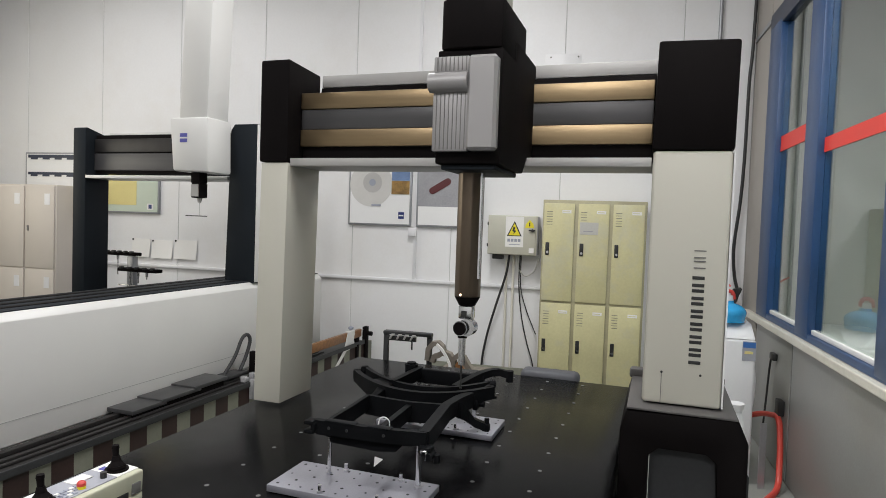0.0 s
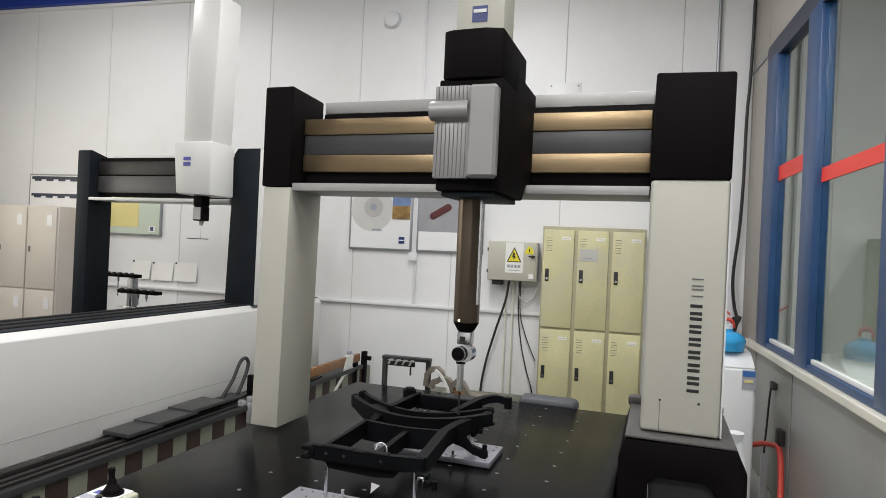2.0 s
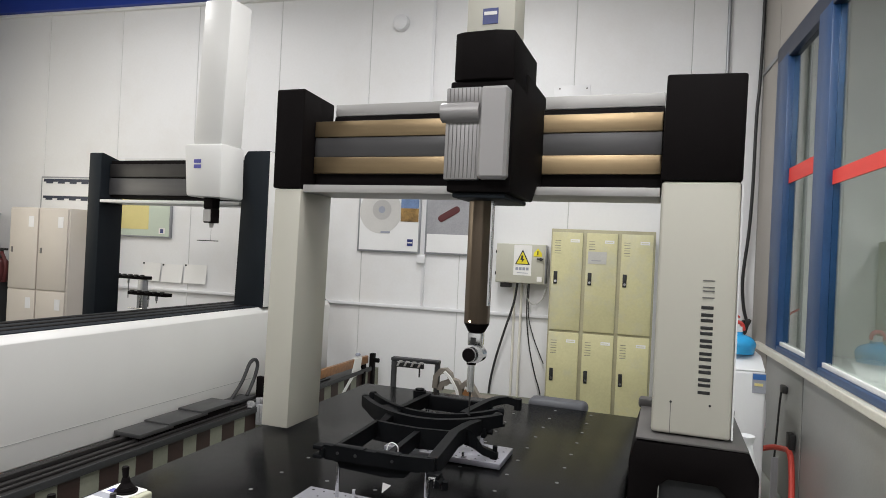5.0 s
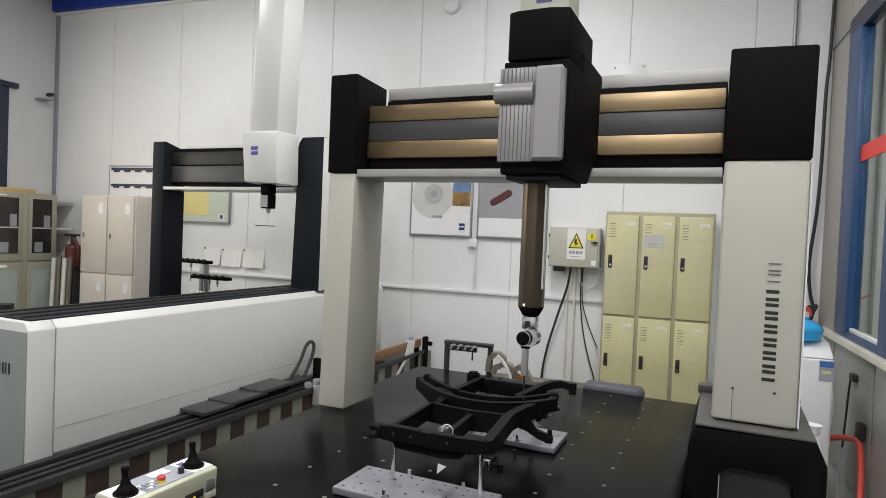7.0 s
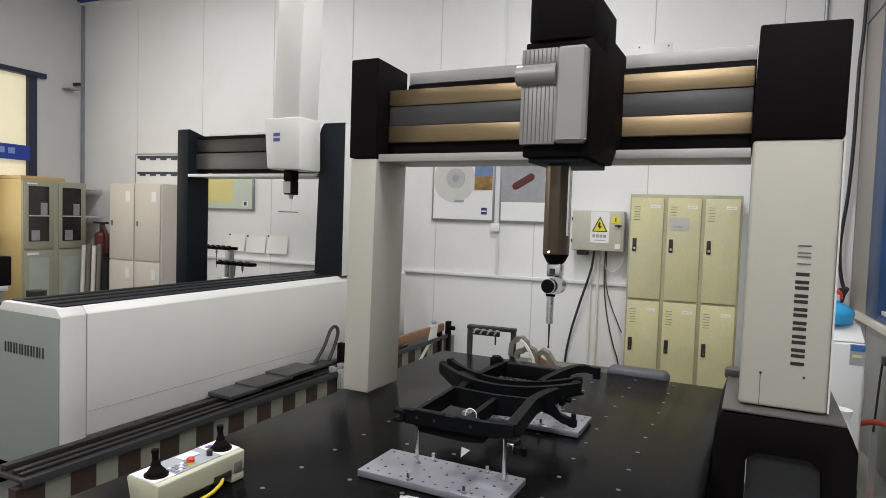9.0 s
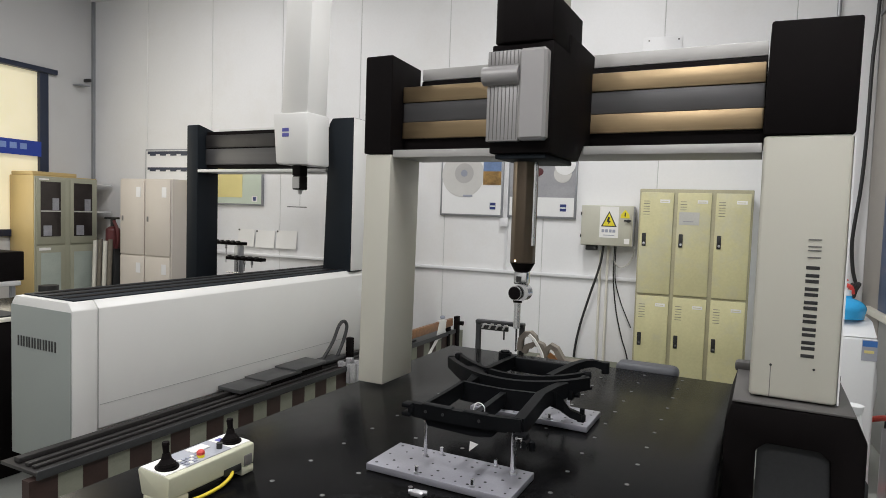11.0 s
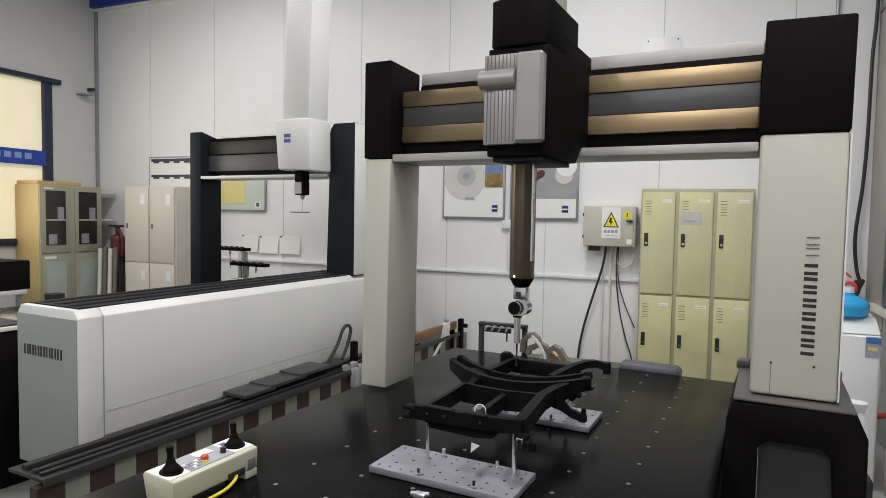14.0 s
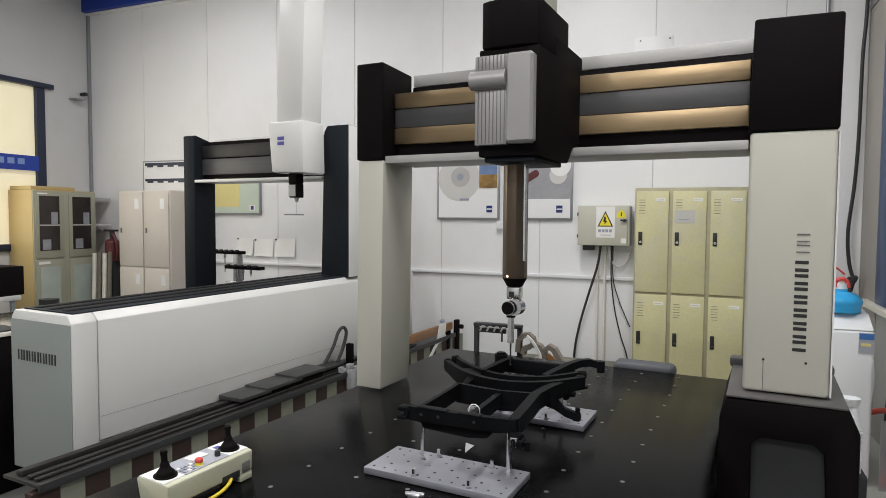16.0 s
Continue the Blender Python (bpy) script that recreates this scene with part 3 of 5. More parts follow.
part("stylus_holder", Form().cyl((QX - 0.012, QY, 1.270), (QX - 0.012, QY, 1.252), 0.015).cyl((QX - 0.012, QY, 1.252), (QX - 0.012, QY, 1.165), 0.0115), "chrome", ram)
part("holder_ring", Form().cyl((QX - 0.012, QY, 1.262), (QX - 0.012, QY, 1.254), 0.0155), "black", ram)
part("stylus", Form().cyl((QX - 0.012, QY, 1.166), (QX - 0.012, QY, 1.09), 0.0035, 0.0022).ball((QX - 0.012, QY, 1.088), 0.004, seg=10), "ink", ram)

# ---- fixture plates and the workpiece ----


def fixture_plate(x0, x1, y0, y1, label):
    p = thing("fixture_plate", label, "fixture plate", ((x0 + x1) / 2, (y0 + y1) / 2, 0.846), ONE, group="fixture plates")
    z0, z1 = 0.8485, 0.868
    part("plate", Form().box(x0, x1, y0, y1, z0, z1, 0.0015), "plate", p)
    for fx, fy in ((x0 + 0.03, y0 + 0.03), (x1 - 0.03, y0 + 0.03), (x0 + 0.03, y1 - 0.03), (x1 - 0.03, y1 - 0.03)):
        part("pad", Form().cyl((fx, fy, 0.846), (fx, fy, 0.8484), 0.012, seg=12), "ink", p)
    nx, ny = 12, 5
    for i in range(nx):
        for j in range(ny):
            if (i + j) % 2 and j not in (0, ny - 1):
                continue
            hx, hy = x0 + 0.022 + i * (x1 - x0 - 0.044) / (nx - 1), y0 + 0.022 + j * (y1 - y0 - 0.044) / (ny - 1)
            r = 0.0034 if (i * 3 + j) % 4 else 0.0046
            part("hole", Form().cyl((hx, hy, z1 - 0.001), (hx, hy, z1 + 0.0004), r, seg=12), "hole", p)
    return p


def pin(x, y, z0, z1, r, head=True):
    p = thing("support_pin", "bright steel support pin on the fixture plate", "pin", (x, y, z0), ONE, group="support pins")
    part("shank", Form().cyl((x, y, z0), (x, y, z1), r, seg=18), "chrome", p)
    if head:
        part("collar", Form().cyl((x, y, z0), (x, y, z0 + 0.006), r * 1.45, seg=18), "steel", p)


fixture_plate(0.572, 1.015, -0.775, -0.583, "drilled grey metal plate with pins on the table")
fixture_plate(0.60, 1.047, -0.118, 0.088, "drilled grey metal plate under the rear of the workpiece")
pin(0.692, -0.638, 0.8685, 0.998, 0.0055)
pin(0.967, -0.627, 0.8685, 0.998, 0.0085)
for x, y in ((0.729, -0.603), (0.905, -0.604), (0.903, -0.763), (0.733, -0.764), (0.908, -0.108), (0.728, -0.098)):
    pin(x, y, 0.8685, 0.890, 0.0055)
pin(0.70, 0.06, 0.8685, 0.985, 0.008)
pin(0.93, 0.06, 0.8685, 0.985, 0.008)

clamp = thing("loose_clamp", "small bright metal clamp lying on the table", "clamp", (0.782, -0.842, 0.846), ONE)
part("clamp_body", Form().box(0.765, 0.80, -0.855, -0.83, 0.848, 0.860, 0.003).cyl((0.758, -0.85, 0.857), (0.806, -0.835, 0.857), 0.006), "steel", clamp)

work = thing("black_subframe", "black coated cast subframe resting on steel pins", "workpiece", (0.83, -0.3, 1.0), ONE)
T0, T1 = 1.0, 1.042
front_rail = part("front_rail", Form().strip([(0.672, -0.690), (0.81, -0.686), (0.90, -0.681), (0.965, -0.668), (1.0, -0.662)], 0.020, 1.004, T1), "partblk", work)
part("rail_flange", Form().strip([(0.678, -0.679), (0.81, -0.675), (0.90, -0.670), (0.96, -0.658)], 0.034, 1.000, 1.0035), "partblk", front_rail)
part("rail_pad", Form().box(0.705, 0.80, -0.699, -0.673, T1 - 0.001, T1 + 0.003, 0.002), "partblk", front_rail)
part("rail_pad", Form().box(0.835, 0.905, -0.695, -0.668, T1 - 0.001, T1 + 0.003, 0.002), "partblk", front_rail)
for x, y in ((0.72, -0.7005), (0.775, -0.699), (0.885, -0.6935)):
    part("rail_hole", Form().cyl((x, y, 1.024), (x, y + 0.006, 1.024), 0.0045, seg=14), "hole", front_rail)
part("front_apron", Form().prism([(0.712, 0.972), (0.86, 0.968), (0.915, 0.976), (0.935, 0.999), (0.70, 0.999)], "y", -0.672, -0.652, 0.004), "partblk", work)
part("left_ear", Form().box(0.648, 0.678, -0.715, -0.680, 1.029, 1.042, 0.004).box(0.648, 0.678, -0.715, -0.680, 1.004, 1.016, 0.004).box(0.668, 0.682, -0.712, -0.680, 1.010, 1.036, 0.003), "partblk", work)
part("left_side_rail", Form().strip([(0.708, -0.68), (0.703, -0.53), (0.695, -0.395)], 0.013, 0.992, T1), "partblk", work)
part("right_side_rail", Form().strip([(0.992, -0.665), (0.978, -0.53), (0.963, -0.39), (0.972, -0.30), (0.99, -0.22)], 0.030, 0.992, T1 + 0.001), "partblk", work)
part("cross_bar", Form().strip([(0.860, -0.67), (0.848, -0.41)], 0.018, 0.99, T1 - 0.008), "partblk", work)
part("rear_rail", Form().strip([(0.69, -0.395), (0.78, -0.408), (0.85, -0.412), (0.96, -0.392)], 0.014, 0.978, T1), "partblk", work)


def arc(xa, ya, xm, ym, xb, yb, n=18):
    out = []
    for i in range(n + 1):
        t = i / n
        out.append(((1 - t) ** 2 * xa + 2 * t * (1 - t) * (2 * xm - (xa + xb) / 2) + t * t * xb, (1 - t) ** 2 * ya + 2 * t * (1 - t) * (2 * ym - (ya + yb) / 2) + t * t * yb))
    return out


n = 18
part("front_arc", Form().strip(arc(0.515, -0.122, 0.81, -0.305, 1.045, -0.12), 0.020, [1.008 - 0.035 * math.sin(math.pi * i / n) for i in range(n + 1)], 1.046), "partblk", work)
part("rear_arc", Form().strip(arc(0.515, -0.04, 0.80, -0.215, 1.01, -0.045), 0.016, [1.012 - 0.03 * math.sin(math.pi * i / n) for i in range(n + 1)], 1.042), "partblk", work)
part("arc_web", Form().strip(arc(0.53, -0.085, 0.805, -0.26, 1.02, -0.085), 0.085, 1.0, 1.008), "partblk", work)
part("rear_horn", Form().box(0.500, 0.522, -0.06, -0.028, 1.014, 1.046, 0.005), "partblk", work)
part("left_horn", Form().box(0.502, 0.524, -0.128, -0.10, 1.010, 1.048, 0.005), "partblk", work)
part("right_horn", Form().box(1.018, 1.046, -0.142, -0.10, 1.008, 1.046, 0.006).cyl((1.005, -0.045, 1.03), (1.03, -0.03, 1.03), 0.014), "partblk", work)
part("left_strut", Form().prism([(0.60, -0.18), (0.66, -0.23), (0.70, -0.40), (0.715, -0.39), (0.70, -0.20), (0.64, -0.14)], "z", 0.985, 1.035, 0.004), "partblk", work)
part("tower_left", Form().strip([(0.696, -0.20), (0.708, 0.05)], 0.022, 1.0, 1.045), "partblk", work)
part("back_rail", Form().box(0.70, 0.97, 0.03, 0.06, 0.985, 1.040, 0.005), "partblk", work)
part("back_boss", Form().cyl((0.675, 0.035, 1.0), (0.675, 0.035, 1.055), 0.026).cyl((0.675, 0.035, 1.055), (0.675, 0.035, 1.062), 0.018), "partblk", work)
part("right_bracket", Form().strip([(0.915, -0.15), (0.925, -0.09), (0.937, -0.03), (0.952, 0.03), (0.975, 0.085), (1.005, 0.118), (1.045, 0.13)], 0.026, [1.010, 1.014, 1.018, 1.024, 1.028, 1.028, 1.018], [1.042, 1.045, 1.048, 1.052, 1.055, 1.055, 1.046]), "partblk", work)
part("bracket_boss", Form().cyl((1.048, 0.13, 1.005), (1.048, 0.13, 1.048), 0.015), "partblk", work)
part("curved_leg", Form().strip([(0.985, -0.33), (1.0, -0.29), (1.025, -0.272), (1.065, -0.265)], 0.026, [0.985, 0.965, 0.945, 0.935], [1.035, 1.005, 0.972, 0.958]), "partblk", work)
part("leg_tip", Form().cyl((1.064, -0.262, 0.945), (1.064, -0.262, 0.975), 0.008).box(1.05, 1.075, -0.277, -0.252, 0.933, 0.957, 0.004), "partblk", work)
part("side_hook", Form().cyl((1.0, -0.17, 0.992), (1.03, -0.17, 0.992), 0.010).box(0.995, 1.012, -0.20, -0.16, 0.975, 1.01, 0.004), "partblk", work)
part("front_lug", Form().box(0.985, 1.022, -0.690, -0.655, 0.988, 1.008, 0.005).cyl((1.018, -0.70, 0.985), (1.018, -0.66, 0.985), 0.011).cyl((1.034, -0.672, 0.966), (1.034, -0.672, 0.988), 0.009), "partblk", work, "dark clamping lug")
part("lug_jaw", Form().box(0.996, 1.002, -0.703, -0.691, 0.985, 1.004, 0.002).box(0.996, 1.016, -0.703, -0.692, 0.998, 1.004, 0.002).box(1.011, 1.016, -0.703, -0.692, 0.978, 1.003, 0.002), "chrome", work)
part("wire_loop", Form().tube([(0.846, -0.645, 1.030), (0.849, -0.638, 1.052), (0.862, -0.632, 1.055), (0.874, -0.63, 1.045), (0.874, -0.628, 1.026)], 0.0016, 8), "white", work)
part("paper_tag", Form().prism([(0.850, 0.925), (0.878, 0.951), (0.852, 0.955)], "y", -0.673, -0.6725), "paper", work, "white triangular paper tag")

# ---- joystick box ----
joy = thing("joystick_box", "ivory control box with two joysticks and a yellow cable", "control panel", (0.247, -1.09, 0.846), ONE)
part("case", Form().prism([(0.205, 0.868), (0.292, 0.866), (0.302, 0.872), (0.304, 0.926), (0.300, 0.929), (0.196, 0.934), (0.190, 0.928)], "y", -1.232, -0.944, 0.003), "cream", joy)
part("face_plate", Form().prism([(0.199, 0.9335), (0.199, 0.9362), (0.288, 0.9322), (0.288, 0.9295)], "y", -1.165, -1.015), "panelface", joy, "grey printed control panel face")
for y0, y1 in ((-1.0145, -0.946), (-1.230, -1.1655)):
    part("white_panel", Form().prism([(0.199, 0.9335), (0.199, 0.936), (0.288, 0.932), (0.288, 0.9293)], "y", y0, y1), "paper", joy)
part("badge", Form().box(0.212, 0.236, -1.005, -0.985, 0.9355, 0.9365), "violet", joy)
part("display", Form().box(0.206, 0.240, -1.10, -1.045, 0.9352, 0.9372), "paper", joy)
for k in range(3):
    for j in range(5):
        if k == 2 and j in (3, 4):
            continue
        part("key", Form().box(0.246 + k * 0.013, 0.256 + k * 0.013, -1.16 + j * 0.013, -1.151 + j * 0.013, 0.931 - k * 0.0006, 0.9365 - k * 0.0006), "greyink" if (k + j) % 3 else "paper", joy)
for y0, y1 in ((-0.99, -0.944), (-1.232, -1.17)):
    part("foot", Form().box(0.21, 0.303, y0, y1, 0.8465, 0.87, 0.004), "cream", joy)
# Dark block in place of a hollow, the shade of the recess as colour
part("cable_recess", Form().box(0.26, 0.3042, -1.055, -0.992, 0.8655, 0.886, 0.002), "ink", joy, "dark cable recess")
part("side_window", Form().box(0.300, 0.3055, -0.982, -0.953, 0.872, 0.902, 0.002), "groove", joy, "grey side window")
for y in (-1.195, -0.982):
    part("boot", Form().cyl((0.252, y, 0.931), (0.252, y, 0.937), 0.029, seg=28).cyl((0.252, y, 0.937), (0.251, y, 0.945), 0.024, 0.022).cyl((0.251, y, 0.945), (0.25, y, 0.958), 0.021, 0.011).cyl((0.25, y, 0.958), (0.249, y, 0.97), 0.0125, 0.009), "black", joy, "black rubber boot")
    part("stick", Form().cyl((0.249, y, 0.969), (0.247, y, 0.99), 0.0075, 0.0085).cyl((0.247, y, 0.99), (0.247, y, 0.998), 0.0095, 0.0085), "black", joy)
part("stop_collar", Form().cyl((0.268, -1.103, 0.93), (0.268, -1.103, 0.940), 0.0105, 0.0095), "yellow", joy)
part("stop_cap", Form().cyl((0.268, -1.103, 0.940), (0.268, -1.103, 0.947), 0.0105, 0.0105).cyl((0.268, -1.103, 0.947), (0.268, -1.103, 0.951), 0.0105, 0.007), "redp", joy, "red emergency stop")
part("knob", Form().cyl((0.264, -1.035, 0.93), (0.264, -1.035, 0.948), 0.008), "ink", joy)
part("cable_tail", Form().tube([(0.298, -1.02, 0.872), (0.312, -1.04, 0.866), (0.318, -1.08, 0.856), (0.316, -1.14, 0.852), (0.305, -1.20, 0.852), (0.29, -1.3, 0.852), (0.28, -1.42, 0.852)], 0.005), "ycable", joy, "yellow cable")

# ---- second measuring machine ----
big = thing("large_measuring_machine", "white gantry measuring machine with a raised side rail", "machine", (0, 0, 0), TWO)
L2 = 3.3
part("side_cover", Form().prism([(-0.05, 0.455), (0.0, 0.455), (0.0, 1.065), (-0.035, 1.105), (-0.10, 1.108), (-0.10, 0.455)], "y", 0.135, L2, 0.004), "mwhite", big)
part("end_cover", Form().prism([(-0.50, 0.28), (0.0, 0.28), (0.0, 1.065), (-0.035, 1.105), (-0.47, 1.105), (-0.50, 1.07)], "y", 0.0, 0.132, 0.006), "mwhite", big)
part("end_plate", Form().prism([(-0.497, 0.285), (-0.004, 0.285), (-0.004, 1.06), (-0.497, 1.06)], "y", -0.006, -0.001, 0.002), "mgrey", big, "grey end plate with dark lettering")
for k in range(7):
    x = -0.435 + k * 0.047
    part("letter_bar", Form().box(x, x + 0.009, -0.009, -0.0062, 0.852, 0.905).box(x + 0.026, x + 0.035, -0.009, -0.0062, 0.852, 0.905), "ink", big)
part("rail_trough", Form().box(-0.44, -0.101, 0.133, L2, 0.9, 1.098, 0.004), "anthra", big, "dark way cover on the rail")
part("way_cover", Form().box(-0.455, -0.042, 0.035, L2, 1.1055, 1.112, 0.002), "anthra", big, "dark way cover along the rail top")
for k in range(3):
    part("way_seal", Form().box(-0.41 + k * 0.12, -0.36 + k * 0.12, 0.06, L2, 1.1122, 1.1145, 0.001), "black", big)
part("cover_joint", Form().box(0.0, 0.0015, 0.14, 2.3, 0.575, 0.578), "faint", big)
part("cover_joint", Form().box(0.0, 0.0015, 0.1325, 0.1345, 0.46, 1.07), "faint", big)
part("lower_cover", Form().box(-0.10, -0.012, 0.14, L2, 0.30, 0.454, 0.004), "mwhite", big)
part("machine_bed", Form().box(-1.75, -0.12, 0.3, L2, 0.0, 0.80, 0.01), "darkgrey", big)
part("bed_top", Form().box(-2.14, -0.46, 0.3, L2, 0.801, 0.85, 0.01), "granite", big)
part("far_rail", Form().box(-2.15, -1.76, 0.1, L2, 0.0, 0.70, 0.01), "darkgrey", big)
part("rail_ledge", Form().box(-0.005, 0.26, -0.32, 3.7, 0.43, 0.446, 0.003), "tray", big, "grey metal service ledge")
part("ledge_lip", Form().box(0.255, 0.268, -0.32, 3.7, 0.415, 0.452, 0.002), "darkgrey", big)
part("ledge_channel", Form().box(0.06, 0.10, -0.30, 3.0, 0.447, 0.472, 0.004).box(0.14, 0.17, -0.30, 3.0, 0.447, 0.464, 0.004).box(0.19, 0.215, -0.30, 3.0, 0.447, 0.460, 0.003), "tray", big)
for k in range(-2, 16):
    y = 0.127 + k * 0.2355
    part("skirt_stripe", Form().box(0.20, 0.25, y, y + 0.122, 0.0, 0.414), "stripe_d", big, "dark brown skirt stripe")
    part("skirt_stripe", Form().box(0.20, 0.249, y + 0.1225, y + 0.2350, 0.0, 0.414), "stripe_l", big, "cream skirt stripe")
for y0, y1, z in ((0.9, 1.16, 0.498), (1.12, 1.46, 0.508), (1.40, 1.72, 0.520)):
    part("bellows_plate", Form().box(0.01, 0.20, y0, y1, z - 0.024, z, 0.003), "bellows", big, "grey telescopic guide plate")
for y0, y1, z in ((0.9, 1.16, 0.498), (1.12, 1.46, 0.508), (1.40, 1.72, 0.520)):
    part("bellows_base", Form().box(0.03, 0.19, y0 + 0.02, y1 - 0.03, 0.447, z - 0.0245), "black", big)
part("right_column", Form().prism([(-0.275, 1.10), (-0.006, 1.10), (-0.006, 2.325), (-0.21, 2.325), (-0.242, 2.28)], "y", 2.27, 2.45, 0.006), "anthra", big, "dark upright of the gantry")
part("column_side", Form().box(-0.005, 0.003, 2.275, 2.447, 1.108, 2.32, 0.002), "mwhite", big)
part("left_column", Form().prism([(2.31, 0.851), (2.56, 0.851), (2.56, 2.28), (2.33, 2.338), (2.31, 2.33)], "x", -1.915, -1.775, 0.006), "anthra", big, "dark upright of the gantry")
part("crossbeam", Form().box(-1.774, -0.246, 2.42, 2.62, 1.95, 2.28, 0.004), "black", big)
part("upper_band", Form().box(-1.773, -0.248, 2.40, 2.419, 2.13, 2.245, 0.004), "tray", big)
part("lower_band", Form().box(-1.773, -0.248, 2.40, 2.419, 1.975, 2.12, 0.004), "slate", big)
part("lower_shelf", Form().box(-1.774, -0.30, 2.31, 2.6, 1.898, 1.925, 0.003), "mwhite", big)
part("upper_shelf", Form().box(-1.69, -0.25, 2.48, 2.62, 2.285, 2.31, 0.003), "mwhite", big)
part("head_cover", Form().prism([(-0.512, 1.935), (-0.19, 1.925), (-0.20, 2.33), (-0.548, 2.33)], "y", 1.95, 2.22, 0.02), "mwhite", big, "white head cover with a blue badge")
part("ram_cover", Form().prism([(-0.478, 2.30), (-0.218, 2.30), (-0.18, 3.42), (-0.43, 3.42)], "y", 1.965, 2.21, 0.02), "mwhite", big, "tall white ram cover")
part("badge", Form().box(-0.445, -0.381, 1.9465, 1.9495, 2.185, 2.212).box(-0.445, -0.381, 1.9465, 1.9495, 2.146, 2.173), "violet", big)
part("probe_head", Form().box(-0.385, -0.305, 2.0, 2.09, 1.85, 1.93, 0.006).box(-0.38, -0.30, 2.0, 2.085, 1.74, 1.849, 0.006), "black", big)
part("probe_plate", Form().box(-0.375, -0.31, 1.992, 1.999, 1.75, 1.84), "silver", big)
part("probe_tip", Form().cyl((-0.335, 2.04, 1.74), (-0.335, 2.04, 1.705), 0.02, 0.012), "silver", big)
part("stylus", Form().cyl((-0.335, 2.04, 1.705), (-0.335, 2.04, 1.605), 0.0009).cyl((-0.46, 2.04, 1.605), (-0.265, 2.04, 1.605), 0.0035), "ink", big)
strap = thing("lifting_strap", "grey looped strap lying on the ledge", "strap", (0.12, 1.9, 0.47), TWO)
part("loop", Form().tube([(0.09, 1.80, 0.475), (0.10, 1.92, 0.60), (0.10, 2.0, 0.72), (0.11, 2.05, 0.745), (0.12, 2.07, 0.70), (0.12, 2.03, 0.60), (0.12, 1.96, 0.50)], 0.013), "strap", strap)
part("buckle", Form().box(0.05, 0.17, 1.72, 1.98, 0.475, 0.50, 0.008), "strap", strap)
film_roll = thing("plastic_wrap", "bunched translucent plastic wrap at the rail end", "plastic wrap", (0.23, 1.92, 0.447), TWO)
rng = random.Random(4)
for k in range(7):
    over = k % 2
    cx, cy = (0.288 if over else 0.235) + rng.uniform(-0.012, 0.008), 1.92 + rng.uniform(-0.06, 0.06)
    zt, zb = rng.uniform(0.46, 0.51), rng.uniform(0.30, 0.36) if over else 0.4495
    star = [(cx + (0.012 + 0.022 * rng.random()) * math.cos(a), cy + (0.012 + 0.03 * rng.random()) * math.sin(a)) for a in [i * math.pi / 5 for i in range(10)]]
    part("film_fold", Form().prism(star, "z", zb, zt, 0.002), "wrap", film_roll)
rail_end = thing("rail_end_stop", "black upright end stop of the guide rail", "machine part", (0.18, 2.04, 0.447), TWO)
part("stop", Form().box(0.15, 0.2, 2.02, 2.06, 0.447, 0.63, 0.006), "black", rail_end)

# Added block fills a black area; what stands there is unknown
chest = thing("dark_block", "black block with a beige top edge", "chest", (-1.3, 0.12, 0), TWO)
part("body", Form().box(-1.75, -0.86, 0.0, 0.27, 0.0, 0.90, 0.01), "black", chest)
part("top_edge", Form().box(-1.76, -0.85, -0.01, 0.28, 0.9005, 0.925, 0.006), "sill", chest, "beige strip along the block top")
part("mat", Form().box(-1.74, -0.87, 0.01, 0.26, 0.9255, 0.935, 0.003), "darkgrey", chest, "dark grey sheet on the block top")

# articulated probe rack standing on the bed of the large machine
rack2 = thing("probe_rack", "grey probe rack with black shelves and steel styli", "rack", (-1.72, 2.8, 0.851), TWO)
part("foot_plate", Form().box(-1.86, -1.58, 2.70, 2.92, 0.851, 0.863, 0.003), "alu", rack2)
part("post", Form().box(-1.80, -1.725, 2.80, 2.86, 0.864, 1.20, 0.006), "alu", rack2, "grey square post")
part("post", Form().cyl((-1.72, 2.77, 0.864), (-1.72, 2.77, 1.065), 0.014), "chrome", rack2)
for x0, x1, y0, z in ((-2.09, -1.70, 2.80, 1.205), (-1.835, -1.375, 2.72, 1.066)):
    shelf = part("shelf", Form().box(x0, x1, y0, y0 + 0.08, z, z + 0.032, 0.006), "black", rack2, "black slotted shelf")
    for k in range(5):
        x = x0 + 0.05 + k * (x1 - x0 - 0.1) / 4
        part("clip", Form().box(x - 0.014, x + 0.014, y0 - 0.012, y0 + 0.02, z + 0.024, z + 0.046, 0.003), "ink", shelf)
for x, y, z0, z1 in ((-1.62, 2.76, 0.96, 1.065), (-1.52, 2.76, 1.0, 1.065), (-1.95, 2.84, 1.02, 1.204)):
    part("stylus_tip", Form().cyl((x, y, z0), (x, y, z1), 0.006).cyl((x, y, z1 - 0.04), (x, y, z1), 0.013), "chrome", rack2)
part("side_stylus", Form().cyl((-1.86, 2.76, 0.935), (-1.55, 2.76, 0.935), 0.005), "chrome", rack2)

# ---- lockers ----


